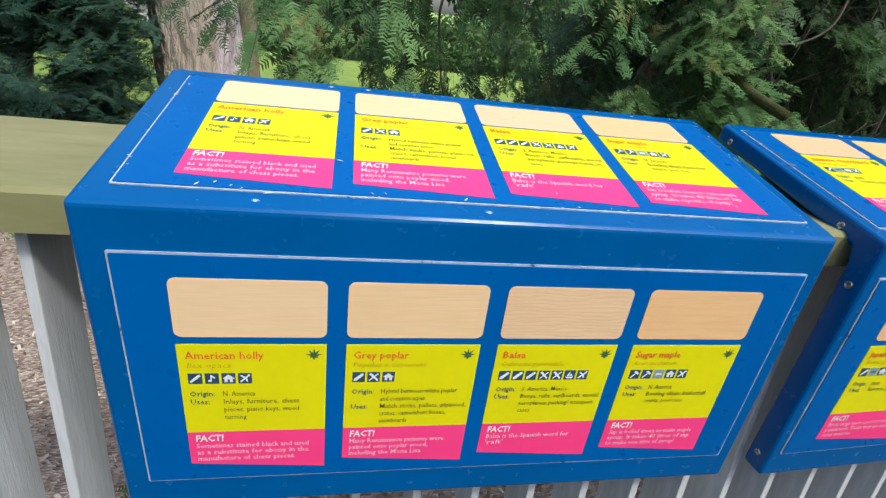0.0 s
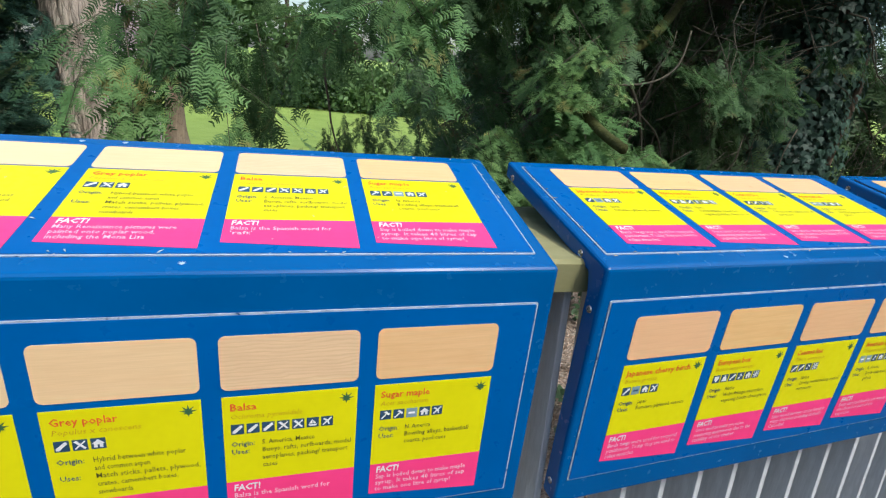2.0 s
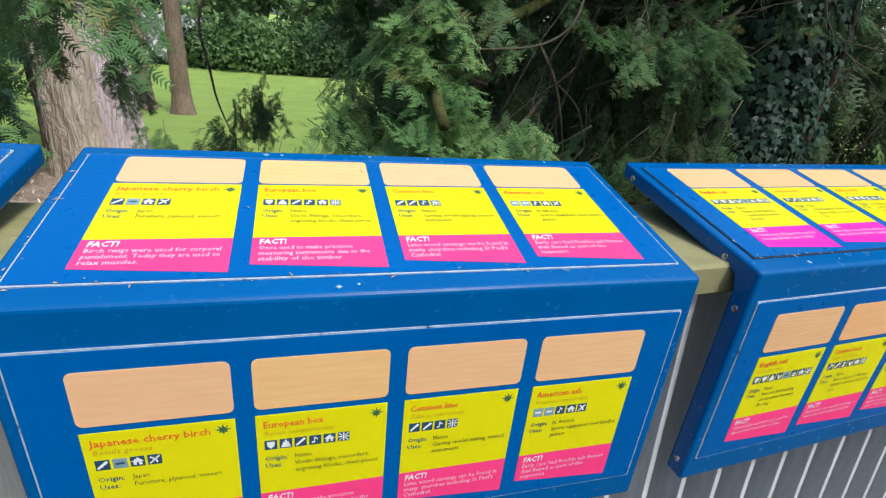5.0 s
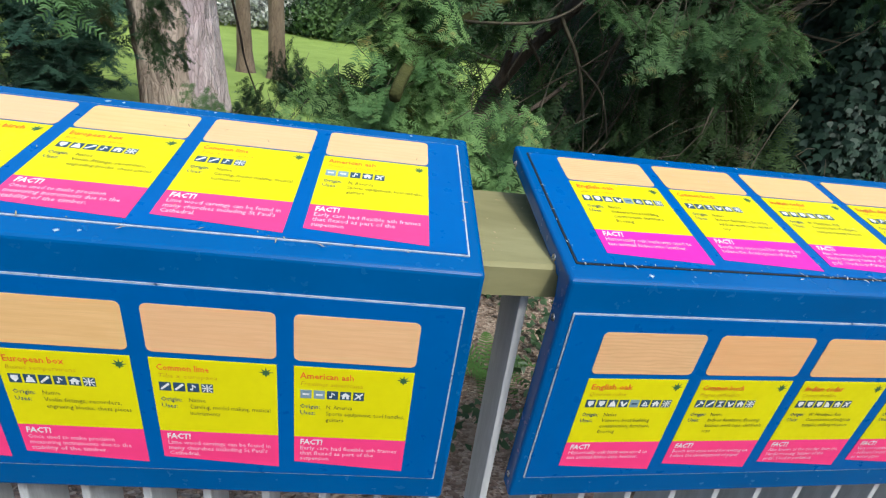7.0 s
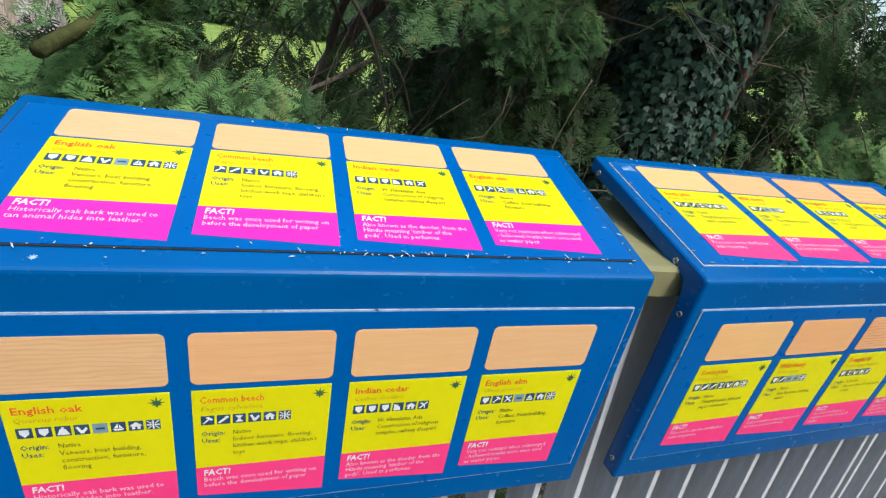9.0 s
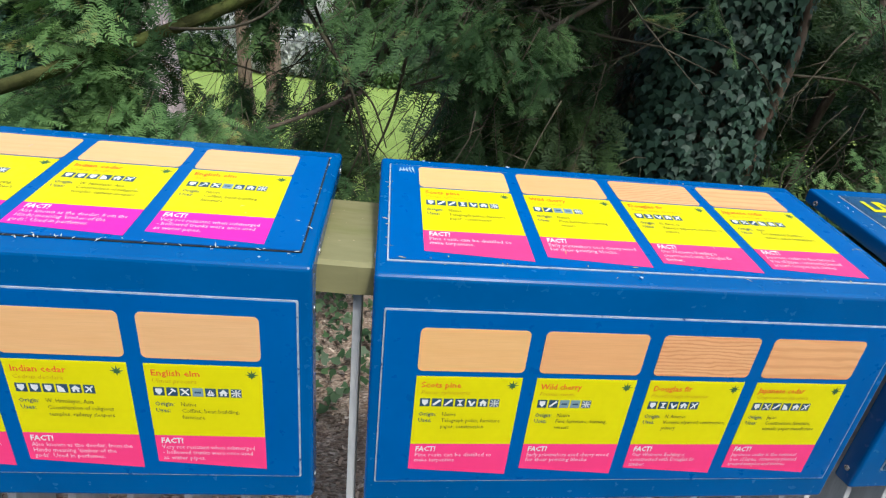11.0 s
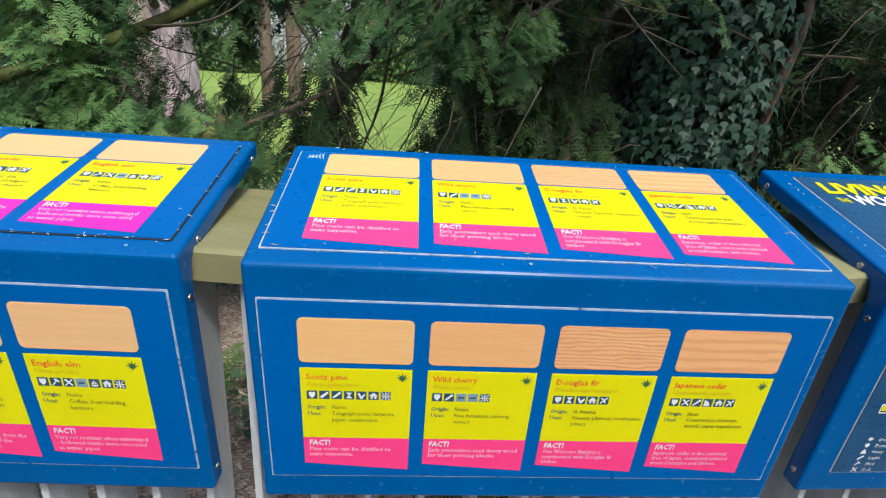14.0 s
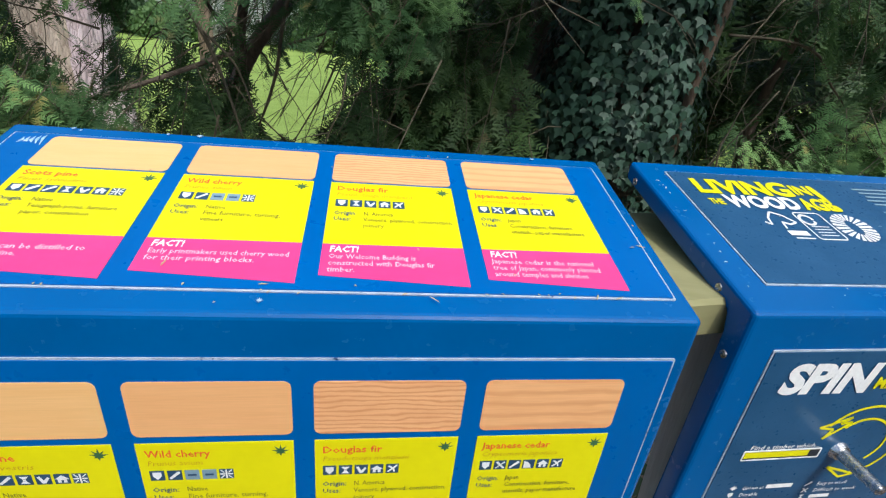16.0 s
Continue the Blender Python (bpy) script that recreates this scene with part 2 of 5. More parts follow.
# ---------------------------------------------------------------- building helpers


def part(name, mesh, mat, parent, label="", m=None):
    """Links a bmesh or mesh as one object under a thing or part."""
    if isinstance(mesh, bmesh.types.BMesh):
        me = bpy.data.meshes.new(name)
        mesh.to_mesh(me)
        mesh.free()
        mesh = me
    if mat is not None and not mesh.materials:
        mesh.materials.append(mat)
    ob = new(name, mesh)
    ob.parent = parent
    if m is not None:
        ob.matrix_basis = m
    return tagged(ob, label) if label else ob


def raw(name, verts, faces):
    me = bpy.data.meshes.new(name)
    me.from_pydata([tuple(map(float, v)) for v in verts], [], faces)
    me.update()
    return me


def quads(name, corners, per=4):
    """A mesh of loose polygons, per corners each, from an array of corner places."""
    v = np.asarray(corners, dtype=np.float32).reshape(-1, 3)
    n = len(v) // per
    me = bpy.data.meshes.new(name)
    me.vertices.add(len(v))
    me.vertices.foreach_set("co", v.ravel())
    me.loops.add(len(v))
    me.loops.foreach_set("vertex_index", np.arange(len(v), dtype=np.int32))
    me.polygons.add(n)
    me.polygons.foreach_set("loop_start", np.arange(0, len(v), per, dtype=np.int32))
    me.update(calc_edges=True)
    return me


def box_bm(x0, y0, z0, x1, y1, z1, bevel=0.0, seg=2):
    bm = bmesh.new()
    bmesh.ops.create_cube(bm, size=1)
    for v in bm.verts:
        v.co = Vector(((x0 + x1) / 2 + v.co.x * (x1 - x0), (y0 + y1) / 2 + v.co.y * (y1 - y0), (z0 + z1) / 2 + v.co.z * (z1 - z0)))
    if bevel:
        bmesh.ops.bevel(bm, geom=list(bm.edges), offset=bevel, segments=seg, affect="EDGES", profile=0.6)
    return bm


def plate(outline, thick, z=0.0):
    """A flat plate with that outline in x and y, from z up."""
    n = len(outline)
    verts = [(x, y, z) for x, y in outline] + [(x, y, z + thick) for x, y in outline]
    faces = [tuple(range(n, 2 * n)), tuple(reversed(range(n)))] + [(i, (i + 1) % n, n + (i + 1) % n, n + i) for i in range(n)]
    return verts, faces


def rounded(x0, y0, x1, y1, r, steps=5):
    pts = []
    for cx, cy, a0 in ((x1 - r, y0 + r, -90), (x1 - r, y1 - r, 0), (x0 + r, y1 - r, 90), (x0 + r, y0 + r, 180)):
        for i in range(steps + 1):
            a = radians(a0 + 90 * i / steps)
            pts.append((cx + r * math.cos(a), cy + r * math.sin(a)))
    return pts


def plates(name, shapes, thick, z=0.0):
    """Several plates joined in one mesh."""
    verts, faces = [], []
    for o in shapes:
        v, f = plate(o, thick, z)
        faces += [tuple(i + len(verts) for i in face) for face in f]
        verts += v
    return raw(name, verts, faces)


def tube(points, radii, sides=8, wobble=0.0):
    """A tapered, closed tube along points."""
    pts = [Vector(p) for p in points]
    verts, faces = [], []
    for i, p in enumerate(pts):
        way = (pts[min(i + 1, len(pts) - 1)] - pts[max(i - 1, 0)]).normalized()
        a = way.orthogonal().normalized() if i == 0 else (a - way * a.dot(way)).normalized()
        b = way.cross(a)
        for k in range(sides):
            ang = 2 * math.pi * k / sides
            r = radii[i] * (1 + wobble * noise.noise(p * 3.1 + Vector((k * 1.7, 0, 0))))
            verts.append(p + (a * math.cos(ang) + b * math.sin(ang)) * r)
    for i in range(len(pts) - 1):
        for k in range(sides):
            k2 = (k + 1) % sides
            faces.append((i * sides + k, i * sides + k2, (i + 1) * sides + k2, (i + 1) * sides + k))
    faces.append(tuple(reversed(range(sides))))
    faces.append(tuple((len(pts) - 1) * sides + k for k in range(sides)))
    return verts, faces


def tubes(name, lines, sides=6, wobble=0.15, smooth=True):
    verts, faces = [], []
    for points, radii in lines:
        v, f = tube(points, radii, sides, wobble)
        faces += [tuple(i + len(verts) for i in face) for face in f]
        verts += v
    me = raw(name, verts, faces)
    if smooth:
        me.polygons.foreach_set("use_smooth", [True] * len(me.polygons))
    return me


def thing(name, label, category, m=None, group="", kind=""):
    ob = new(name)
    ob.matrix_basis = m if m is not None else Matrix.Identity(4)
    return tagged(ob, label, category, group, kind)


def joined(meshes, name):
    """Meshes in one, keeping a material slot for each."""
    out = bmesh.new()
    for me in meshes:
        out.from_mesh(me)
    me = bpy.data.meshes.new(name)
    out.to_mesh(me)
    out.free()
    return me


def text_mesh(lines, name, z=0.0006):
    """Lines of (text, x, y, size, width per letter, slant) as one flat mesh; y is the base line."""
    got = bmesh.new()
    for text, x, y, size, per, slant, weight in lines:
        cu = bpy.data.curves.new(name, "FONT")
        cu.body, cu.size, cu.resolution_u, cu.shear, cu.offset = text, size, (4 if size > 0.02 else 1), slant, weight * size
        ob = bpy.data.objects.new(name, cu)
        scene.collection.objects.link(ob)
        me = bpy.data.meshes.new_from_object(ob.evaluated_get(bpy.context.evaluated_depsgraph_get()))
        xs = [v.co.x for v in me.vertices]
        wide = max(max(xs) - min(xs), 1e-4)
        k = per * len(text) / wide if per else 1.0
        for v in me.vertices:
            v.co = (x + v.co.x * k, y + v.co.y, z)
        got.from_mesh(me)
        bpy.data.objects.remove(ob)
        bpy.data.curves.remove(cu)
        bpy.data.meshes.remove(me)
    me = bpy.data.meshes.new(name)
    got.to_mesh(me)
    got.free()
    return me


# ---------------------------------------------------------------- ground
def ground_z(y):
    """The ground falls gently from the fence towards the far side of the lawn."""
    f = min(max((y - 2.5) / 4.0, 0.0), 1.0)
    return -0.7 * f * f * (3 - 2 * f) - 0.075 * min(max(y - 6.5, 0.0), 20.0)


gv, gf = [], []
lines_x = [-900, -300, -90, -40] + [x * 0.5 for x in range(-40, 41)] + [40, 90, 300, 900]
lines_y = [-900, -300, -60, -20, -8] + [y * 0.4 for y in range(-10, 66)] + [28, 32, 45, 90, 300, 900]
for y in lines_y:
    for x in lines_x:
        near = abs(x) < 20 and -4 < y < 26
        h = 0.035 * noise.noise(Vector((x * 0.7, y * 0.7, 0))) if near and y > 0.3 else 0.0
        gv.append((x, y, h - 0.02 + ground_z(y)))
for j in range(len(lines_y) - 1):
    for i in range(len(lines_x) - 1):
        a = j * len(lines_x) + i
        gf.append((a, a + 1, a + 1 + len(lines_x), a + len(lines_x)))
ground_mesh = raw("ground", gv, gf)
ground_mesh.materials.append(GROUND)
ground_mesh.polygons.foreach_set("use_smooth", [True] * len(gf))
tagged(new("ground", ground_mesh), "brown bark-mulched woodland floor running into mown green lawn", "ground", kind="structure")

# ---------------------------------------------------------------- the display boxes
BOX_W, FRONT_H, TOP_L, TILT = 0.883, 0.440, 0.367, 12.5
BOXES = [(0.0, 0.0, 0.0), (0.961, -0.005, 2.69), (1.959, 0.049, 6.68), (2.922, 0.153, 8.11), (3.872, 0.306, 9.4)]
FRONT_PLANE = pose(0, 0, 0, 90, 0, 0)          # x across, y up the front, z out of it
TOP_PLANE = pose(0, 0, 0, TILT, 0, 0)          # x across, y back along the top
LABEL_U, PITCH, LABEL_W = 0.0717, 0.1902, 0.167


def shell_mesh():
    c, s = math.cos(radians(TILT)), math.sin(radians(TILT))
    back = (TOP_L * c, TOP_L * s)
    outline = [(0, -FRONT_H), (0, 0), back, (back[0], back[1] - 0.032), (0.045, 0.010 - 0.034), (0.038, -0.05), (0.038, -FRONT_H)]
    bm = bmesh.new()
    ends = [[bm.verts.new((x, y, z)) for y, z in outline] for x in (0, BOX_W)]
    n = len(outline)
    bm.faces.new(ends[0])
    bm.faces.new(list(reversed(ends[1])))
    for i in range(n):
        bm.faces.new((ends[0][(i + 1) % n], ends[0][i], ends[1][i], ends[1][(i + 1) % n]))
    bmesh.ops.recalc_face_normals(bm, faces=list(bm.faces))
    sharp = [e for e in bm.edges if len(e.link_faces) == 2 and e.calc_face_angle(0) > 0.4]
    bmesh.ops.bevel(bm, geom=sharp, offset=0.0065, segments=3, affect="EDGES", profile=0.5, clamp_overlap=True)
    me = bpy.data.meshes.new("shell")
    bm.to_mesh(me)
    bm.free()
    me.materials.append(BLUE)
    return me


SHELL = shell_mesh()


def glyph(kind):
    """White marks of one pictogram in a unit square."""
    if kind == "house":
        return [[(.2, .15), (.42, .15), (.42, .42), (.58, .42), (.58, .15), (.8, .15), (.8, .5), (.95, .5), (.5, .9), (.05, .5), (.2, .5)]]
    if kind == "plane":
        return [[(.1, .2), (.2, .1), (.9, .8), (.85, .92), (.78, .9)], [(.15, .75), (.25, .85), (.62, .6), (.5, .48)], [(.62, .15), (.72, .2), (.66, .55), (.52, .45)]]
    if kind in ("pencil", "feather"):
        w = .13 if kind == "pencil" else .2
        return [[(.1, .15), (.1 + w, .12), (.9, .72), (.85, .88), (.72, .88), (.12, .15 + w)]]
    if kind == "note":
        return [[(.22, .2), (.45, .2), (.45, .38), (.22, .38)], [(.4, .3), (.48, .3), (.48, .85), (.4, .85)], [(.48, .85), (.75, .62), (.7, .5), (.48, .68)]]
    if kind == "hammer":
        return [[(.1, .18), (.2, .1), (.6, .55), (.52, .63)], [(.35, .8), (.55, .92), (.9, .6), (.78, .45)]]
    if kind == "cross":
        return [[(.1, .18), (.18, .1), (.9, .82), (.82, .9)], [(.1, .82), (.3, .92), (.9, .2), (.78, .1)]]
    if kind == "boat":
        return [[(.12, .32), (.88, .32), (.75, .15), (.25, .15)], [(.48, .4), (.48, .9), (.2, .4)], [(.55, .4), (.55, .78), (.8, .4)]]
    if kind == "shield":
        return [[(.2, .85), (.8, .85), (.8, .45), (.5, .1), (.2, .45)]]
    if kind == "weight":
        return [[(.1, .12), (.9, .12), (.7, .7), (.3, .7)], [(.42, .7), (.58, .7), (.58, .9), (.42, .9)]]
    if kind == "bend":
        return [[(.12, .75), (.3, .85), (.5, .4), (.8, .75), (.9, .6), (.6, .12), (.4, .12)]]
    if kind == "expand":
        return [[(.2, .85), (.8, .85), (.6, .6), (.4, .6)], [(.4, .55), (.6, .55), (.6, .45), (.4, .45)], [(.2, .15), (.4, .4), (.6, .4), (.8, .15)]]
    if kind == "quarter":
        return [[(.1, .1), (.75, .1), (.65, .5), (.4, .75), (.1, .85)]]
    if kind == "flag":
        return [[(.44, .05), (.56, .05), (.56, .95), (.44, .95)], [(.05, .44), (.4, .44), (.4, .56), (.05, .56)], [(.6, .44), (.95, .44), (.95, .56), (.6, .56)],
                [(.05, .08), (.13, .05), (.38, .32), (.32, .38)], [(.95, .08), (.87, .05), (.62, .32), (.68, .38)],
                [(.05, .92), (.13, .95), (.38, .68), (.32, .62)], [(.95, .92), (.87, .95), (.62, .68), (.68, .62)]]
    return [[(.2, .4), (.8, .4), (.8, .6), (.2, .6)]]


def leaf_mark(x, y, r):
    """A small seven-pointed leaf."""
    pts = []
    reach = ((90, 1.0), (48, 0.95), (8, 0.95), (-38, 0.62), (-90, 0.75), (-142, 0.62), (172, 0.95), (132, 0.95))
    for (a, k), (b, _) in zip(reach, reach[1:] + ((-270 + 360, 1.0),)):
        mid = (a + b) / 2 if abs(a - b) < 180 else (a + b + 360) / 2
        for ang, rad in ((a, k), (mid, 0.36)):
            pts.append((x + r * rad * math.cos(radians(ang)), y + r * rad * math.sin(radians(ang))))
    pts.reverse()
    return pts


def wrap(text, most):
    rows, row = [], ""
    for w in text.split():
        if row and len(row) + 1 + len(w) > most:
            rows.append(row)
            row = w
        else:
            row = (row + " " + w).strip()
    return rows + [row]


YELLOW_H = 0.1355


def card_meshes(title, latin, icons, origin, uses, fact):
    """The printed marks of one label; y = 0 is the yellow field's top."""
    x = 0.0085
    head = text_mesh([(title, x, -0.0205, 0.0155, 0.0062, 0, 0.012)], "title")
    sub = text_mesh([(latin, x, -0.0335, 0.0112, 0.0048, 0.2, -0.006)], "latin_name")
    heads = [("Origin:", x, -0.0765, 0.0112, 0.0040, 0, 0.012)]
    words, y = [], -0.0765
    for row in wrap(origin, 29):
        words.append((row, x + 0.037, y, 0.0112, 0.0037, 0, 0.002))
        y -= 0.0125
    heads.append(("Uses:", x, y, 0.0112, 0.0042, 0, 0.012))
    for row in wrap(uses, 31):
        words.append((row, x + 0.037, y, 0.0112, 0.0037, 0, 0.002))
        y -= 0.0125
    shout = text_mesh([("FACT!", x, -YELLOW_H - 0.0150, 0.0150, 0.0066, 0.08, 0.03)], "fact_heading")
    y, facts = -YELLOW_H - 0.0268, []
    for row in wrap(fact, 34):
        facts.append((row, x, y, 0.0116, 0.0043, 0, 0.004))
        y -= 0.0112
    return [("title", head, INK_RED), ("latin_name", sub, INK_OCHRE), 
            ("field_name", text_mesh(heads, "field_name"), INK_NAVY), ("field_text", text_mesh(words, "field_text"), INK_OLIVE),
            ("fact_heading", shout, INK_WHITE), ("fact_text", text_mesh(facts, "fact_text"), INK_ROSE),
            ("leaf_mark", plates("leaf_mark", [leaf_mark(LABEL_W - 0.0145, -0.0155, 0.0105)], 0.0003), INK_GREEN)]


ICONS = {}


def icon_mesh(kind):
    """A pictogram tile with its white mark."""
    if kind not in ICONS:
        a = 0.0155
        base = plate([(0, 0), (a, 0), (a, a), (0, a)], 0.0003)
        verts, faces, slots = list(base[0]), list(base[1]), [0] * len(base[1])
        for poly in glyph(kind):
            v, f = plate([(a * p, a * q) for p, q in poly], 0.0002, 0.0004)
            faces += [tuple(k + len(verts) for k in face) for face in f]
            slots += [1] * len(f)
            verts += v
        me = raw("icon", verts, faces)
        me.materials.append(INK_GREY if kind in ("grey", "panel") else INK_NAVY)
        me.materials.append(INK_NAVY if kind == "grey" else INK_WHITE)
        me.polygons.foreach_set("material_index", slots)
        ICONS[kind] = me
    return ICONS[kind]


WOODS = [
    ("American holly", "Ilex opaca", "pencil note house plane", "N. America", "Inlays, furniture, chess pieces, piano keys, wood turning",
     "Sometimes stained black and used as a substitute for ebony in the manufacture of chess pieces.", (0.74, 0.54, 0.32), (0.80, 0.61, 0.39), 30, 0.15),
    ("Grey poplar", "Populus x canescens", "feather cross house", "Hybrid between white poplar and common aspen", "Match sticks, pallets, plywood, crates, camembert boxes, snowboards",
     "Many Renaissance pictures were painted onto poplar wood, including the Mona Lisa", (0.72, 0.50, 0.28), (0.80, 0.60, 0.37), 26, 0.25),
    ("Balsa", "Ochroma pyrimidale", "feather feather feather cross cross boat plane", "S. America, Mexico", "Buoys, rafts, surfboards, model aeroplanes, packing/ transport cases",
     "Balsa is the Spanish word for 'raft'", (0.62, 0.43, 0.26), (0.78, 0.58, 0.38), 60, 0.6),
    ("Sugar maple", "Acer saccharum", "hammer hammer panel house plane", "N. America", "Bowling alleys, basketball courts, pool cues",
     "Sap is boiled down to make maple syrup. It takes 40 litres of sap to make one litre of syrup!", (0.68, 0.42, 0.20), (0.78, 0.53, 0.29), 24, 0.4),
    ("Japanese cherry birch", "Betula grossa", "pencil grey house plane", "Japan", "Furniture, plywood, veneers",
     "Birch twigs were used for corporal punishment. Today they are used to relax muscles.", (0.70, 0.42, 0.24), (0.77, 0.50, 0.30), 22, 0.3),
    ("European box", "Buxus sempervirens", "shield weight pencil note house flag", "Native", "Violin fittings, recorders, engraving blocks, chess pieces",
     "Once used to make precision measuring instruments due to the stability of the timber.", (0.68, 0.42, 0.17), (0.78, 0.53, 0.26), 20, 0.4),
    ("Common lime", "Tilia x europaea", "pencil pencil note flag", "Native", "Carving, model making, musical instruments",
     "Lime wood carvings can be found in many churches including St Paul's Cathedral.", (0.70, 0.42, 0.22), (0.77, 0.50, 0.29), 34, 0.4),
    ("American ash", "Fraxinus americana", "panel panel note house plane", "N. America", "Sports equipment, tool handles, guitars",
     "Early cars had flexible ash frames that flexed as part of the suspension", (0.70, 0.42, 0.22), (0.78, 0.51, 0.29), 26, 0.45),
    ("English oak", "Quercus robur", "shield shield weight bend grey boat house flag", "Native", "Veneers, boat building, construction, furniture, flooring",
     "Historically oak bark was used to tan animal hides into leather.", (0.60, 0.36, 0.18), (0.76, 0.50, 0.28), 48, 0.6),
    ("Common beech", "Fagus sylvatica", "hammer pencil expand bend house flag", "Native", "Indoor furniture, flooring, kitchen work tops, children's toys",
     "Beech was once used for writing on before the development of paper", (0.70, 0.38, 0.17), (0.78, 0.47, 0.24), 16, 0.4),
    ("Indian cedar", "Cedrus deodara", "shield shield shield quarter house plane", "W. Himalayas, Asia", "Construction of religious temples, railway sleepers",
     "Also known as the deodar, from the Hindu meaning 'timber of the gods'. Used in perfumes.", (0.72, 0.42, 0.18), (0.78, 0.49, 0.25), 14, 0.3),
    ("English elm", "Ulmus procera", "shield hammer cross grey boat house flag", "Native", "Coffins, boat building, furniture",
     "Very rot resistant when submerged - hollowed trunks were once used as water pipes.", (0.70, 0.41, 0.19), (0.77, 0.49, 0.26), 18, 0.35),
    ("Scots pine", "Pinus sylvestris", "shield feather pencil expand bend house flag", "Native", "Telegraph poles, furniture paper, construction",
     "Pine resin can be distilled to make turpentine.", (0.74, 0.43, 0.17), (0.79, 0.50, 0.23), 10, 0.35),
    ("Wild cherry", "Prunus avium", "shield pencil grey grey flag", "Native", "Fine furniture, turning, veneers",
     "Early printmakers used cherry wood for their printing blocks.", (0.70, 0.37, 0.16), (0.77, 0.44, 0.21), 12, 0.35),
    ("Douglas fir", "Pseudotsuga menziesii", "shield expand bend house plane", "N. America", "Veneers, plywood, construction, joinery",
     "Our Welcome Building is constructed with Douglas fir timber.", (0.62, 0.29, 0.13), (0.80, 0.47, 0.25), 46, 1.0),
    ("Japanese cedar", "Cryptomeria japonica", "shield cross pencil quarter house plane", "Japan", "Construction, furniture, utensils, paper manufacture",
     "Japanese cedar is the national tree of Japan, commonly planted around temples and shrines.", (0.66, 0.33, 0.15), (0.79, 0.46, 0.23), 16, 0.9),
]
SWATCH_SHAPE = rounded(0, 0, LABEL_W, 0.0765, 0.0085)
YELLOW_SHAPE = [(0, -YELLOW_H), (LABEL_W, -YELLOW_H), (LABEL_W, 0), (0, 0)]
PINK_SHAPE = [(0, -0.190), (LABEL_W, -0.2035), (LABEL_W, -YELLOW_H), (0, -YELLOW_H)]
# a plate's outline across and along its face: front from the edge down, top from the edge back
FRONT_RECT = (0.0195, -0.3865, 0.8615, -0.0545)
TOP_RECT = (0.0195, 0.0345, 0.8615, 0.335)


def panel(box, name, plane, rect, mat, gap, label):
    """A printed plate let into the box, with its worn metal edge; returns the plate."""
    x0, y0, x1, y1 = rect
    lip = part(name + "_edge", plates(name + "_edge", [rounded(x0 - 0.0026, y0 - 0.0026, x1 + 0.0026, y1 + 0.0026, 0.002, 2)], 0.0016), gap, box, "", plane)
    face = part(name, plates(name, [rounded(x0, y0, x1, y1, 0.002, 2)], 0.0028), mat, box, label, plane)
    return lip, face


def label_set(face, i, y_top, swatch_y, pink, woods):
    """Swatch, label and print of column i on a panel."""
    title, u = woods[0], LABEL_U + i * PITCH
    up = Matrix.Translation((u, y_top, 0.0028))
    part("wood_swatch", SWATCHES[title], None, face, title + " veneer swatch", Matrix.Translation((u, swatch_y, 0.0028)))
    part("yellow_field", YELLOW_MESH, None, face, "", up)
    part("fact_strip", PINK_MESHES[pink], None, face, "", up)
    for name, me, mat in CARDS[title]:
        part(name, me, mat, face, "", Matrix.Translation((u, y_top, 0.0028 + 0.0008)))
    for k, kind in enumerate(woods[2].split()):
        part("icon", icon_mesh(kind), None, face, "", Matrix.Translation((u + 0.009 + k * 0.01855, y_top - 0.0575, 0.0036)))


def made(name, shapes, thick, mat):
    me = plates(name, shapes, thick)
    me.materials.append(mat)
    return me


YELLOW_MESH = made("yellow_field", [YELLOW_SHAPE], 0.0007, YELLOW)
PINK_MESHES = {"pink": made("fact_strip", [PINK_SHAPE], 0.0007, PINK), "magenta": made("fact_strip", [PINK_SHAPE], 0.0007, MAGENTA)}
CARDS, SWATCHES = {}, {}
for w in WOODS:
    CARDS[w[0]] = card_meshes(*w[:6])
    SWATCHES[w[0]] = made("wood_swatch", [SWATCH_SHAPE], 0.0008, wood_material(w[0] + " veneer", *[(c[0] * 1.05, c[1] * 0.98, c[2] * 0.90) for c in w[6:8]], *w[8:]))


def screw_mesh():
    bm = bmesh.new()
    bmesh.ops.create_cone(bm, cap_ends=True, segments=14, radius1=0.0068, radius2=0.0055, depth=0.003)
    top = max(bm.faces, key=lambda f: f.calc_center_median().z)
    inner = bmesh.ops.inset_region(bm, faces=[top], thickness=0.003)
    bmesh.ops.translate(bm, verts=list(top.verts), vec=(0, 0, -0.0015))
    me = bpy.data.meshes.new("screw")
    bm.to_mesh(me)
    bm.free()
    me.materials.append(STEEL)
    return me


SCREW = screw_mesh()


def screws(box):
    for x, turn in ((0.0, -90), (BOX_W, 90)):
        for y, z in ((0.068, -0.004), (0.325, 0.052), (0.020, -0.075), (0.020, -0.405)):
            part("screw", SCREW, None, box, "", pose(x, y, z, 0, turn, 0))


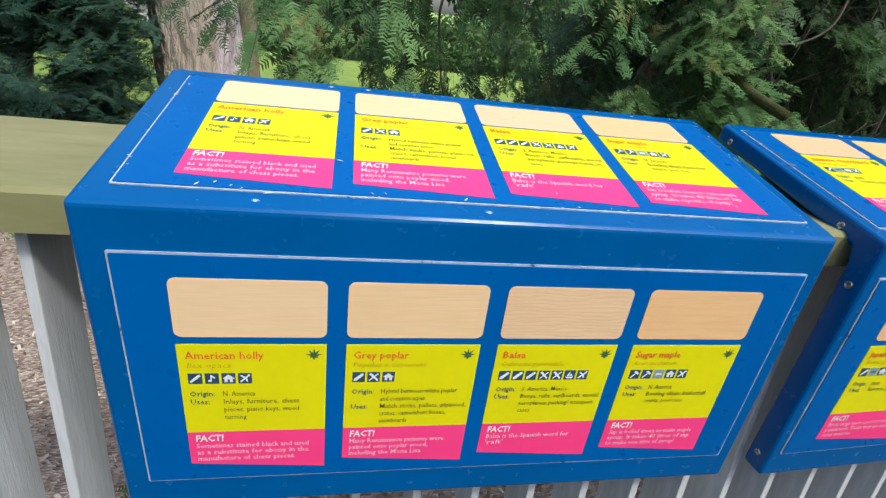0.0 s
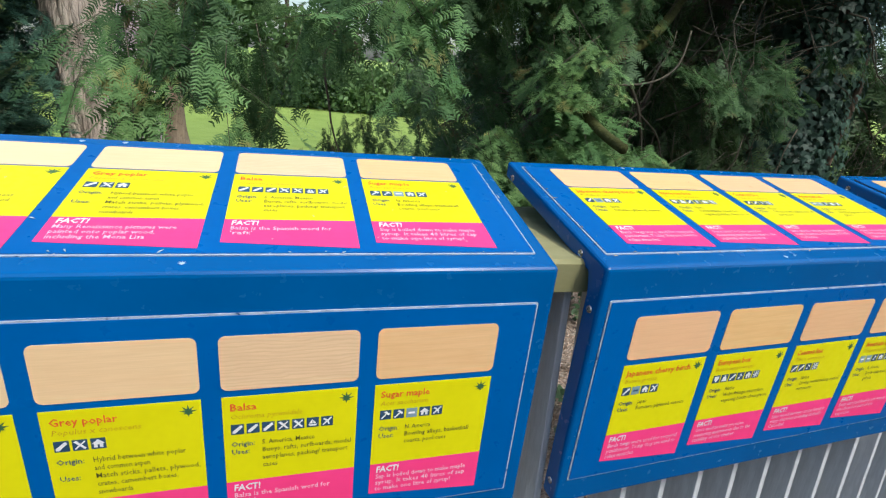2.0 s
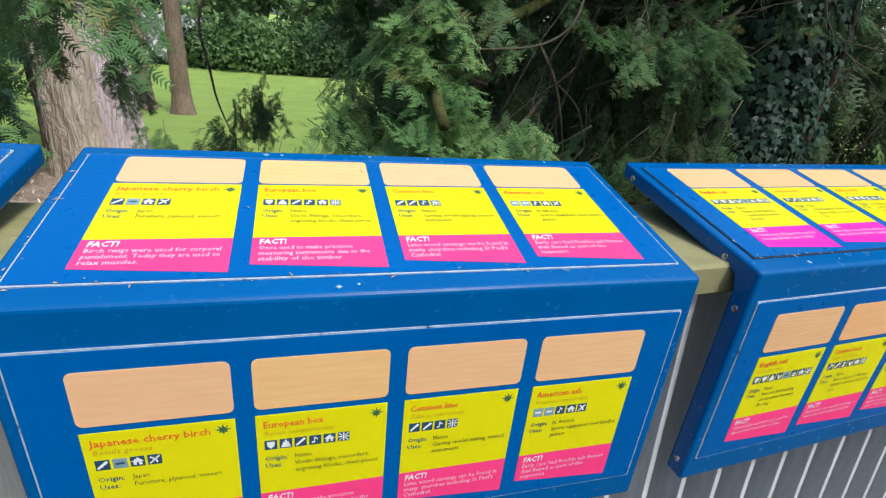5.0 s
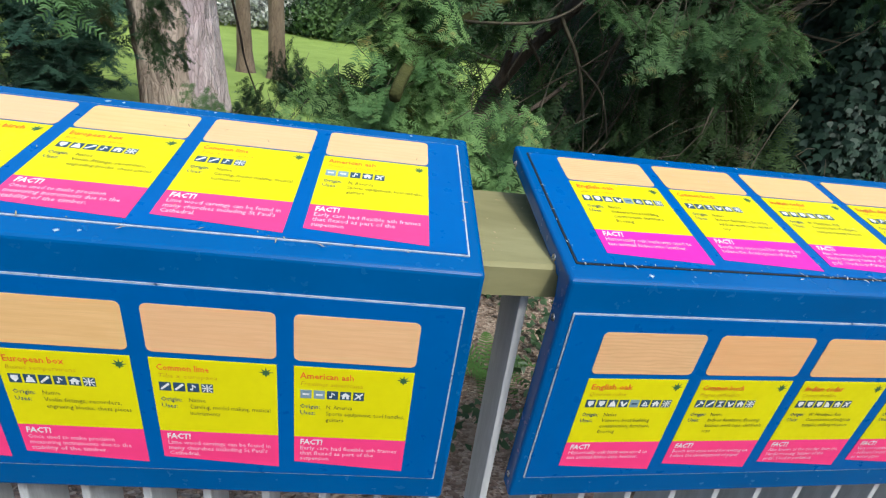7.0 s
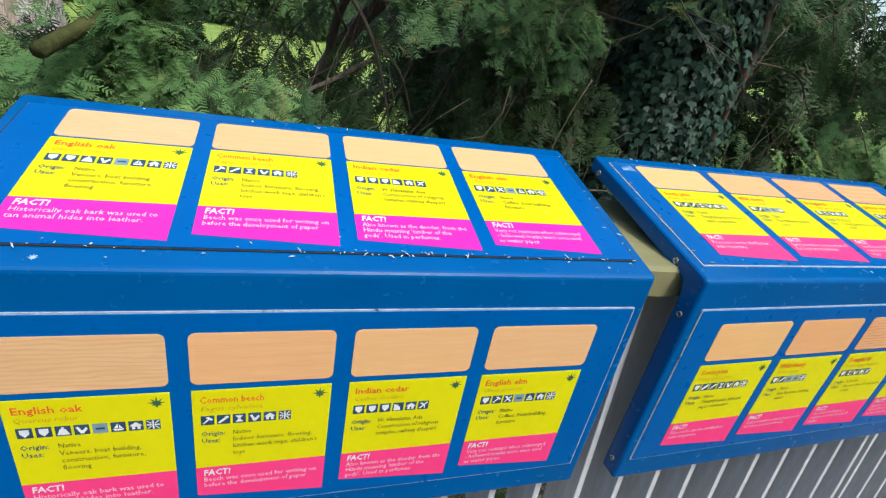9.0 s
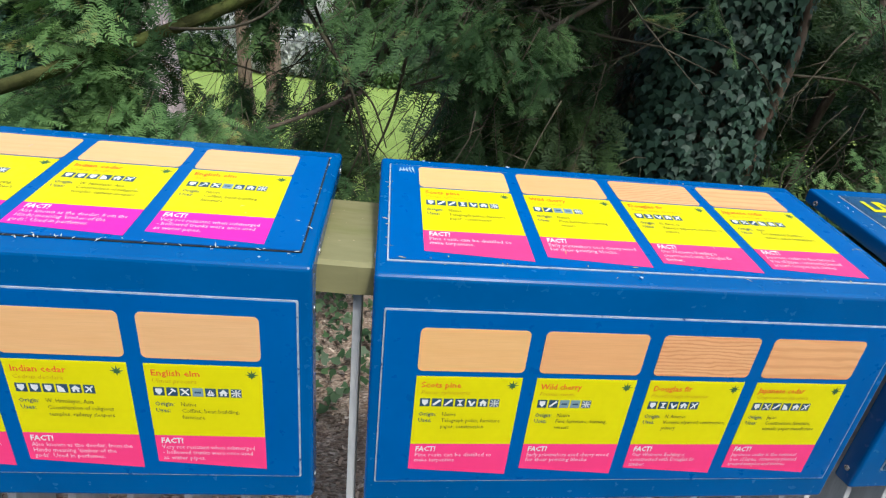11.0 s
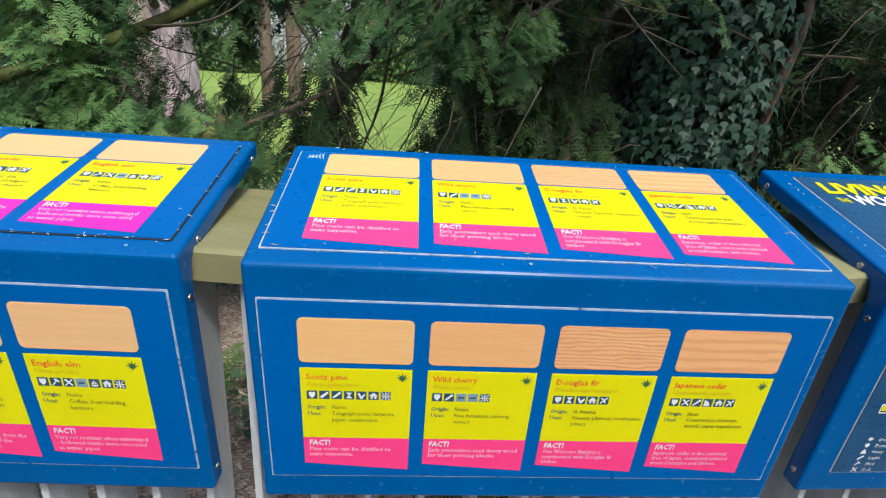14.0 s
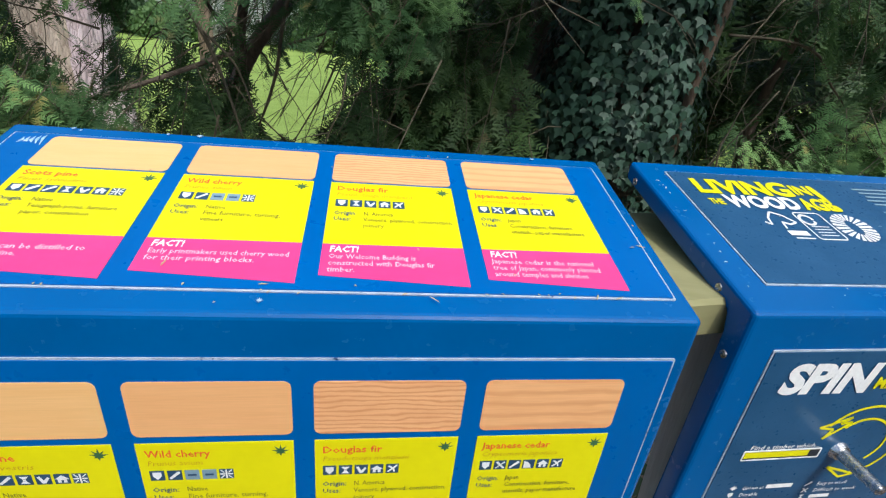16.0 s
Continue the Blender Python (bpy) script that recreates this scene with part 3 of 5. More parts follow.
def display_box(i):
    x, y, yaw = BOXES[i]
    first, last = WOODS[4 * i][0], WOODS[4 * i + 3][0]
    box = thing("display_box", f"blue metal wood sample box, {first} to {last}", "display box",
                pose(x, y, EDGE_Z, 0, 0, yaw), "wood sample boxes along the fence")
    # the first box is a little wider than the others
    wide = Matrix.Translation((-0.014, 0, 0)) @ Matrix.Scale(1 + 0.019 / BOX_W, 4, (1, 0, 0)) if i == 0 else Matrix.Identity(4)
    part("shell", SHELL, None, box, "", wide)
    screws(box)
    gap = DARK_GAP if i == 2 else ALU
    rs = random.Random(60 + i)
    marks = []
    for _ in range((5, 7, 5, 6)[i]):
        u, v = 0.02 + 0.85 * rs.random(), (0.012 if rs.random() < 0.5 else 0.350) + 0.006 * rs.random()
        marks.append(leaf_mark(u, v, 0.002 + 0.004 * rs.random()))
    if i == 3:
        for k in range(5):
            marks.append([(0.034 + 0.006 * k, 0.305 + 0.004 * k), (0.040 + 0.006 * k, 0.312 - 0.003 * k), (0.037 + 0.006 * k, 0.322 + 0.002 * k)])
    for mark in marks:
        part("paint_scuff", plates("paint_scuff", [mark], 0.0004, 0.0030 if i == 3 else 0.0002), SCUFF, box, "", TOP_PLANE)
    _, front = panel(box, "front_panel", FRONT_PLANE, FRONT_RECT, PANEL_BLUE, ALU, "blue printed panel with four wood samples")
    _, top = panel(box, "top_panel", TOP_PLANE, TOP_RECT, PANEL_BLUE, gap, "sun-faded blue panel with four wood samples")
    for c in range(4):
        w = WOODS[4 * i + c]
        label_set(front, c, -0.1675, -0.1575, "pink", w)
        label_set(top, c, 0.2475, 0.2515, "magenta" if i == 2 else "pink", w)
    return box


for i in range(4):
    display_box(i)


def spin_box():
    """The last box: a navy title panel on top and a turning-wheel quiz on the front."""
    x, y, yaw = BOXES[4]
    box = thing("display_box", "dark blue metal quiz box with a steel crank handle", "display box",
                pose(x, y, EDGE_Z, 0, 0, yaw), "wood sample boxes along the fence")
    part("shell", SHELL, None, box)
    screws(box)
    _, top = panel(box, "top_panel", TOP_PLANE, (0.050, 0.052, 0.833, 0.330), PANEL_NAVY, ALU, "navy title panel with yellow and white lettering")
    _, front = panel(box, "front_panel", FRONT_PLANE, (0.050, -0.388, 0.833, -0.056), PANEL_NAVY, ALU, "navy quiz panel with white lettering")
    z = Matrix.Translation((0, 0, 0.0034))
    on_top = [("title_yellow", text_mesh([("LIVING", 0.075, 0.256, 0.072, 0.042, 0, 0.045), ("IN", 0.334, 0.264, 0.050, 0.023, 0, 0.04),
                                          ("THE", 0.080, 0.213, 0.028, 0.012, 0, 0.03), ("AGE", 0.318, 0.207, 0.058, 0.029, 0, 0.045), ("!", 0.388, 0.209, 0.130, 0.026, -0.1, 0.03)], "title_yellow"), YELLOW),
              ("title_white", text_mesh([("WOOD", 0.126, 0.207, 0.058, 0.046, 0, 0.045)], "title_white"), INK_WHITE)]
    bars = [[(0.40 + 0.004 * (k % 3), 0.300 - 0.012 * k), (0.80 - 0.02 * (k % 4), 0.300 - 0.012 * k), (0.80 - 0.02 * (k % 4), 0.304 - 0.012 * k), (0.40 + 0.004 * (k % 3), 0.304 - 0.012 * k)]
            for k in range(13) if k not in (5, 9)]
    on_top.append(("text_rows", plates("text_rows", bars, 0.0003), INK_GREY))
    ring = []
    for k in range(22):
        a, b = radians(k * 360 / 22), radians((k + 0.6) * 360 / 22)
        ring.append([(0.385 + 0.014 * math.cos(a), 0.150 + 0.024 * math.sin(a)), (0.385 + 0.048 * math.cos(a), 0.150 + 0.045 * math.sin(a)),
                     (0.385 + 0.048 * math.cos(b), 0.150 + 0.045 * math.sin(b)), (0.385 + 0.014 * math.cos(b), 0.150 + 0.024 * math.sin(b))])
    def stroke(points, w):
        out = []
        for (ax, ay), (bx, by) in zip(points, points[1:]):
            n = Vector((by - ay, ax - bx)).normalized() * w / 2
            out.append([(ax - n.x, ay - n.y), (ax + n.x, ay + n.y), (bx + n.x, by + n.y), (bx - n.x, by - n.y)])
        return out
    tree = stroke([(0.168, 0.158), (0.180, 0.150), (0.186, 0.172), (0.205, 0.193), (0.228, 0.182), (0.246, 0.160), (0.226, 0.152), (0.212, 0.160), (0.206, 0.138)], 0.0045)
    badge = stroke(rounded(0.262, 0.108, 0.330, 0.194, 0.007) + [(0.323, 0.108)], 0.003)
    badge += stroke([(0.282 + 0.016 * math.cos(a * 0.5), 0.170 + 0.016 * math.sin(a * 0.5)) for a in range(13)], 0.006)
    rows = [[(0.20, 0.118), (0.247, 0.118), (0.247, 0.132), (0.20, 0.132)], [(0.205, 0.108), (0.250, 0.108), (0.250, 0.111), (0.205, 0.111)]]
    rows += [[(0.275, 0.120 + 0.009 * k), (0.318, 0.120 + 0.009 * k), (0.318, 0.122 + 0.009 * k), (0.275, 0.122 + 0.009 * k)] for k in range(4)]
    on_top += [("badge", plates("badge", shapes, 0.0003), INK_WHITE) for shapes in (ring, tree, badge, rows)]
    small = Matrix.Translation((0.078, 0.312, 0.0034)) @ Matrix.Diagonal((0.72, 0.80, 1, 1)) @ Matrix.Translation((-0.078, -0.312, 0))
    for name, me, mat in on_top:
        part(name, me, mat, top, "", small if name != "text_rows" else z)
    legend = [("Durable", 1), ("Heavy", 2), ("Light", 3), ("Hard", 4), ("Soft", 5)]
    words = [("SPIN", 0.080, -0.122, 0.066, 0.0365, 0.16, 0.05), ("Find a timber which...", 0.084, -0.2275, 0.0125, 0.0052, 0.15, 0.01)]
    words += [(w, 0.106, -0.312 - 0.0145 * k, 0.011, 0.0045, 0.1, 0) for w, k in legend + [("Grown at", 0)]]
    words += [("Easy to work", 0.236, -0.312, 0.011, 0.0045, 0.1, 0), ("Difficult to work", 0.236, -0.3265, 0.011, 0.0045, 0.1, 0), ("Strong", 0.236, -0.370, 0.011, 0.0045, 0.1, 0)]
    for w in words:
        part("lettering", text_mesh([w], "lettering"), INK_WHITE, front, "", z)
    marks = [[(0.147, -0.312), (0.192, -0.312), (0.192, -0.304), (0.147, -0.304)]]
    marks += [[(0.236, -0.341 - 0.0145 * k), (0.272, -0.341 - 0.0145 * k), (0.272, -0.334 - 0.0145 * k), (0.236, -0.334 - 0.0145 * k)] for k in range(2)]
    kinds = ["leaf", "shield", "weight", "pencil", "hammer", "cross"]
    for k, kind in enumerate(kinds):
        polys = [leaf_mark(0.5, 0.5, 0.5)] if kind == "leaf" else glyph(kind)
        marks += [[(0.084 + 0.014 * p, -0.3145 - 0.0145 * k + 0.0125 * q) for p, q in poly] for poly in polys]
    for k, kind in enumerate(["pencil", "cross", "expand", "expand", "bend"]):
        marks += [[(0.214 + 0.014 * p, -0.3145 - 0.0145 * k + 0.0125 * q) for p, q in poly] for poly in glyph(kind)]
    for mark in marks:
        part("legend_mark", plates("legend_mark", [mark], 0.0003), INK_WHITE, front, "", z)
    cx, cy = 0.262, -0.222
    arc = [(cx + 0.075 * math.cos(radians(a)), cy + 0.070 * math.sin(radians(a))) for a in range(150, -70, -10)]
    arc2 = [(cx + 0.048 * math.cos(radians(a)), cy + 0.046 * math.sin(radians(a))) for a in range(140, -60, -10)]
    head = [(0.182, -0.190), (0.228, -0.172), (0.214, -0.184), (0.232, -0.181), (0.196, -0.212), (0.206, -0.194), (0.182, -0.190)]
    tail = [(0.235, -0.272), (0.290, -0.290), (0.268, -0.296), (0.235, -0.272)]
    part("swirl_arrow", plates("swirl_arrow", stroke(arc, 0.004) + stroke(arc2, 0.004) + stroke(head, 0.004) + stroke(tail, 0.004), 0.0003), YELLOW, front, "", z)
    part("spin_tag", text_mesh([("ME", 0.228, -0.118, 0.028, 0.015, 0.1, 0.03)], "spin_tag"), YELLOW, front, "", z)
    slot = part("slot", plates("slot", [rounded(0.078, -0.2475, 0.205, -0.2305, 0.002)], 0.0006), DARK_GAP, front, "dark window slot", z)
    part("slot_rim", plates("slot_rim", stroke([(0.078, -0.2475), (0.205, -0.2475), (0.205, -0.2305), (0.078, -0.2305), (0.078, -0.2475)], 0.0022), 0.0009), INK_WHITE, front, "", z)
    part("slot_card", plates("slot_card", [[(0.080, -0.2435), (0.186, -0.2435), (0.186, -0.2325), (0.080, -0.2325)]], 0.0008), YELLOW, front, "", z)
    bm = bmesh.new()
    bmesh.ops.create_cone(bm, cap_ends=True, segments=20, radius1=0.010, radius2=0.0085, depth=0.070)
    bmesh.ops.bevel(bm, geom=[e for e in bm.edges if abs(e.verts[0].co.z - e.verts[1].co.z) < 1e-6], offset=0.0025, segments=2, affect="EDGES")
    part("crank_handle", bm, STEEL, box, "brushed steel crank handle", pose(0.238, -0.038, -0.238, 90, 0, 0))
    bm = bmesh.new()
    bmesh.ops.create_cone(bm, cap_ends=True, segments=20, radius1=0.016, radius2=0.013, depth=0.008)
    part("crank_boss", bm, STEEL, box, "", pose(0.238, -0.006, -0.238, 90, 0, 0))


spin_box()

# ---------------------------------------------------------------- fence
# the fence bends gently; stations along the line of the boxes' front edge
STATIONS = [(-3.2, -0.02)]
for bx, by, yaw in BOXES:
    for u in (-0.04, BOX_W + 0.04):
        STATIONS.append((bx + u * math.cos(radians(yaw)), by + u * math.sin(radians(yaw))))
STATIONS.append((STATIONS[-1][0] + 2.4, STATIONS[-1][1] + 0.50))


def along(s, off):
    """Place and heading at s metres from the first box's left end, off metres behind the line."""
    pts = [Vector(p) for p in STATIONS]
    s += (pts[1] - pts[0]).length - 0.04
    for a, b in zip(pts, pts[1:]):
        d = (b - a).length
        if s <= d or b is pts[-1]:
            way = (b - a).normalized()
            p = a + way * s + Vector((-way.y, way.x)) * off
            return p, math.degrees(math.atan2(way.y, way.x))
        s -= d


RAIL_TOP, RAIL_FRONT, RAIL_BACK = 1.190, 0.052, 0.345
fence = thing("fence", "weathered timber fence with a wide flat handrail and grey pickets", "fence", kind="structure")
bm = bmesh.new()
rings = []
span = [-3.15 + 0.15 * k for k in range(70)]
for s in span:
    ring = []
    for off, z in ((RAIL_FRONT, RAIL_TOP - 0.052), (RAIL_FRONT, RAIL_TOP - 0.006), (RAIL_FRONT + 0.006, RAIL_TOP), (RAIL_BACK - 0.006, RAIL_TOP),
                   (RAIL_BACK, RAIL_TOP - 0.006), (RAIL_BACK, RAIL_TOP - 0.052)):
        p, _ = along(s, off)
        ring.append(bm.verts.new((p.x, p.y, z + 0.0012 * noise.noise(Vector((s * 3, off * 9, 2))))))
    rings.append(ring)
for a, b in zip(rings, rings[1:]):
    for k in range(6):
        bm.faces.new((a[k], a[(k + 1) % 6], b[(k + 1) % 6], b[k]))
bm.faces.new(list(reversed(rings[0])))
bm.faces.new(rings[-1])
bmesh.ops.recalc_face_normals(bm, faces=list(bm.faces))
part("handrail", bm, RAIL, fence, "flat greenish weathered timber handrail")
PICKET_MESH = bpy.data.meshes.new("picket")
bm = box_bm(-0.0068, 0, -1.146, 0.0068, 0.088, 0.004, 0.0025, 2)
bm.to_mesh(PICKET_MESH)
bm.free()
PICKET_MESH.materials.append(PICKET)
PICKET_START, PICKET_STEP, PICKET_LEAN = -3.143, 0.0975, -5.0
for k in range(105):
    p, yaw = along(PICKET_START + k * PICKET_STEP, 0.078)
    part("picket", PICKET_MESH, None, fence, "", pose(p.x, p.y, RAIL_TOP - 0.052, PICKET_LEAN, 0, yaw))

# ---------------------------------------------------------------- foliage


def spray(length, twigs, reach, needle, width, step, seed):
    """Needles of one flat conifer spray along +x, as quads (n, 4, 3), drooping towards its tip."""
    r = np.random.default_rng(seed)
    out = []

    def needles(a, b, taper):
        d = b - a
        ln = np.linalg.norm(d)
        d = d / ln
        side = np.array([-d[1], d[0], 0.0])
        n = max(int(ln / step), 2)
        for i in range(n):
            p = a + d * ln * (i + r.random() * 0.5) / n
            for sgn in (-1, 1):
                k = needle * (1 - taper * i / n) * (0.8 + 0.4 * r.random())
                way = d * 0.5 + side * sgn * 0.9 + np.array([0, 0, r.normal() * 0.14])
                tip = p + way / np.linalg.norm(way) * k
                across = np.cross(way, [0, 0, 1.0])
                across = across / np.linalg.norm(across) * width * 0.5
                out.append([p - across, p + across, tip + across * 0.45, tip - across * 0.45])
    main_tip = np.array([length, 0, -0.10 * length])
    needles(np.zeros(3), main_tip, 0.3)
    for i in range(twigs):
        f = 0.08 + 0.84 * (i + 0.5 * r.random()) / twigs
        p = main_tip * f
        sgn = 1 if i % 2 else -1
        ang = radians(46 + r.normal() * 13)
        ln = reach * (1 - 0.62 * f) * (0.55 + 0.75 * r.random())
        tip = p + np.array([math.cos(ang) * ln, sgn * math.sin(ang) * ln, -0.22 * ln + r.normal() * 0.015])
        needles(p, tip, 0.4)
    return np.array(out)


FINE = [spray(0.20, 5, 0.12, 0.025, 0.0064, 0.0102, k) for k in range(8)]
MEDIUM = [spray(0.34, 5, 0.18, 0.042, 0.0120, 0.0200, 20 + k) for k in range(5)]
COARSE = [spray(0.65, 7, 0.32, 0.11, 0.030, 0.062, 40 + k) for k in range(4)]


def turned(template, place, yaw, pitch, roll, size):
    """The template at a place: heading yaw, falling by pitch, rolled about its own axis."""
    cy, sy, cp, sp, cr, sr = math.cos(yaw), math.sin(yaw), math.cos(pitch), math.sin(pitch), math.cos(roll), math.sin(roll)
    rz = np.array([[cy, -sy, 0], [sy, cy, 0], [0, 0, 1]])
    ry = np.array([[cp, 0, sp], [0, 1, 0], [-sp, 0, cp]])
    rx = np.array([[1, 0, 0], [0, cr, -sr], [0, sr, cr]])
    return template @ (rz @ ry @ rx).T * size + np.asarray(place)


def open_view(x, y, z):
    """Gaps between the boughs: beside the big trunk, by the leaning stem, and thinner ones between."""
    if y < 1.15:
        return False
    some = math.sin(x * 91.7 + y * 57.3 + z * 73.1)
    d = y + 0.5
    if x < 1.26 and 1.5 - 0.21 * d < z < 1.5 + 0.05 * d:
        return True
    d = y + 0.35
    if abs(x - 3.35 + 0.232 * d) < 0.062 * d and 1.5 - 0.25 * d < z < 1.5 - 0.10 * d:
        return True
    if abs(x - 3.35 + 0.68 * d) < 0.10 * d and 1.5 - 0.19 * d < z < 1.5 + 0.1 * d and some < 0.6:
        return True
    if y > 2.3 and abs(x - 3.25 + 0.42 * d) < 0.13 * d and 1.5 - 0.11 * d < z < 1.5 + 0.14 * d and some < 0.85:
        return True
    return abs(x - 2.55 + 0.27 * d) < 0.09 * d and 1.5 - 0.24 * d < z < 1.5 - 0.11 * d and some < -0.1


def crown(name, parent, templates, count, region, mat, pitch, size, toward=-90, spread=60, seed=1, openings=True, label="", tuft=7, loose=0.10):
    """Sprays in tufts, each tuft on one branchlet, through a region of (centre, half sizes, weight) blobs."""
    r = np.random.default_rng(seed)
    vol = np.array([b[3] * b[4] * b[5] * (b[6] if len(b) > 6 else 1) for b in region])
    vol = vol / vol.sum()
    got, twig = [], []
    tries = 0
    while len(got) < count and tries < count * 3:
        tries += 1
        b = region[r.choice(len(region), p=vol)]
        q = r.normal(size=3)
        q = q / np.linalg.norm(q) * r.random() ** 0.38
        c = np.array(b[:3]) + q * np.array(b[3:6])
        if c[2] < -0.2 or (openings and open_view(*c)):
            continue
        head, drop = toward + r.normal() * spread, pitch + r.normal() * 14
        way = np.array([math.cos(radians(head)) * math.cos(radians(drop)), math.sin(radians(head)) * math.cos(radians(drop)), -math.sin(radians(drop))])
        length = loose * size * 2.4
        start = c - way * length
        twig.append(([start, c - way * length * 0.3 + r.normal(size=3) * 0.008, c + way * length * 0.8], [0.0020 * size, 0.0016 * size, 0.0009]))
        for k in range(tuft):
            f = (k + r.random()) / tuft
            p = start + way * length * 1.6 * f + r.normal(size=3) * loose * 0.28
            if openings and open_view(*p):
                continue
            yaw = radians(head + (38 if k % 2 else -38) * (1 - 0.7 * f) + r.normal() * 12)
            fall = radians(np.clip(drop + r.normal() * 9, -15, 88))
            got.append(turned(templates[r.integers(len(templates))], p, yaw, fall, r.normal() * 0.28, size * (0.7 + 0.5 * r.random())))
    ob = tagged(part(name, quads(name, np.concatenate(got)), mat, parent, label), kind="stuff")
    tagged(part("twig_growth", tubes("twig_growth", twig, 4, 0), TWIG, parent), kind="stuff")
    return ob


def bare_twigs(parent, count, lo, hi, seed, rad=0.0055, openings=True):
    """Crooked leafless twigs hanging through a box of space."""
    r = np.random.default_rng(seed)
    lines = []
    for _ in range(count):
        p = np.array(lo) + r.random(3) * (np.array(hi) - np.array(lo))
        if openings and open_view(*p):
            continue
        d = np.array([-0.45 + r.normal() * 0.5, r.normal() * 0.3 - 0.1, -0.75 + r.normal() * 0.4])
        pts = [p.copy()]
        for k in range(7):
            d = d + r.normal(size=3) * 0.15
            p = p + d / np.linalg.norm(d) * (0.07 + 0.09 * r.random())
            pts.append(p.copy())
        rr = rad * (0.35 + 1.1 * r.random() ** 2)
        lines.append((pts, [rr * (1 - 0.11 * k) for k in range(8)]))
        for k in (2, 4, 5):
            e = d / np.linalg.norm(d) + r.normal(size=3) * 0.45
            e = e / np.linalg.norm(e)
            lines.append(([pts[k], pts[k] + e * 0.10, pts[k] + e * 0.24 + r.normal(size=3) * 0.03], [rr * 0.6, rr * 0.4, rr * 0.2]))
    return tagged(part("bare_twig_growth", tubes("bare_twig_growth", lines, 5, 0.2), TWIG, parent), kind="stuff")


def bough(parent, points, radii, mat, name="limb", label=""):
    """A crooked limb through the given places."""
    pts, rr = [], []
    P = [Vector(p) for p in points]
    for i in range(len(P) - 1):
        for k in range(6):
            f = k / 6
            p0, p1, p2, p3 = P[max(i - 1, 0)], P[i], P[i + 1], P[min(i + 2, len(P) - 1)]
            q = 0.5 * ((2 * p1) + (p2 - p0) * f + (2 * p0 - 5 * p1 + 4 * p2 - p3) * f * f + (3 * p1 - p0 - 3 * p2 + p3) * f ** 3)
            pts.append(q + 0.35 * radii[i] * noise.noise_vector(q * 4))
            rr.append(radii[i] + (radii[i + 1] - radii[i]) * f)
    pts.append(P[-1])
    rr.append(radii[-1])
    return part(name, tubes(name, [(pts, rr)], 12, 0.22), mat, parent, label)


def trunk_mesh(name, radius, height, lean, ridge, rows=90, sides=110, flare=0.25, seed=0):
    """A trunk with deep, long plates of bark."""
    verts, faces = [], []
    for j in range(rows + 1):
        z = -0.1 + height * j / rows
        r0 = radius * (1 + flare * math.exp(-z / 0.35)) * (1 - 0.035 * z)
        for k in range(sides):
            a = 2 * math.pi * k / sides
            v = Vector((math.cos(a) * 3.4 * radius, math.sin(a) * 3.4 * radius, z * 0.55 + seed))
            d = abs(noise.noise(v * 3.0)) + 0.5 * abs(noise.noise(v * 7.5 + Vector((5, 0, 0)))) + 0.2 * noise.noise(v * 22)
            r = r0 * (1 + 0.05 * noise.noise(v * 0.6)) + ridge * (min(d, 0.55) - 0.3)
            verts.append((r * math.cos(a) + lean[0] * z, r * math.sin(a) + lean[1] * z, z))
    for j in range(rows):
        for k in range(sides):
            k2 = (k + 1) % sides
            faces.append((j * sides + k, j * sides + k2, (j + 1) * sides + k2, (j + 1) * sides + k))
    me = raw(name, verts, faces)
    me.polygons.foreach_set("use_smooth", [True] * len(faces))
    return me


# the big conifer beyond the first boxes
pine = thing("conifer_tree", "tall conifer with thick fissured grey and purplish bark", "tree", pose(-1.73, 7.15, -0.76))
me = trunk_mesh("trunk", 0.575, 7.0, (-0.048, 0), 0.10, flare=0.12)
me.materials.append(BARK)
me.materials.append(BARK_PURPLE)
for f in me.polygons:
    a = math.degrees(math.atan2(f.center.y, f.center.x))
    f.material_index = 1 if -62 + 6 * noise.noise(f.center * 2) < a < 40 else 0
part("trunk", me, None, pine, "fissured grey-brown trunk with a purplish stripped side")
bough(pine, [(0.30, -0.40, 2.30), (0.42, -0.62, 2.38), (0.47, -0.72, 2.46)], [0.07, 0.05, 0.035], BARK_DARK, "branch_stub", "dark dead branch stub")

# two slim trunks out on the lawn
for px, py, pr in ((-3.75, 15.6, 0.21), (-2.62, 15.0, 0.23)):
    slim = thing("slim_tree", "slim bare brown tree trunk standing on the lawn", "tree", pose(px, py, ground_z(py) - 0.02), "slim trunks on the lawn")
    me = trunk_mesh("trunk", pr, 9.0, (0, 0), 0.04, 50, 40, 0.45)
    me.materials.append(BARK_BROWN)
    part("trunk", me, None, slim)

# the yew behind the boxes
yew = thing("yew_tree", "dense dark green yew with drooping sprays and bare inner twigs", "tree", pose(0, 0, 0))
bough(yew, [(4.22, 3.75, -0.1), (4.2, 3.7, 1.2), (4.25, 3.7, 2.6), (4.1, 3.7, 4.5)], [0.22, 0.19, 0.17, 0.10], BARK_DARK, "trunk", "dark reddish-brown trunk")
bough(yew, [(1.95, 3.05, -0.1), (2.14, 3.0, 0.80), (2.33, 3.0, 1.18), (2.55, 3.0, 1.45), (2.78, 3.0, 1.75), (3.4, 3.2, 2.5)], [0.06, 0.05, 0.048, 0.046, 0.044, 0.03], BARK_DARK, "limb", "dark leaning stem")
bough(yew, [(2.24, 3.0, 1.0), (2.28, 2.9, 1.30), (2.40, 2.8, 1.62), (2.45, 2.7, 2.1)], [0.030, 0.026, 0.022, 0.015], BARK_DARK, "limb")
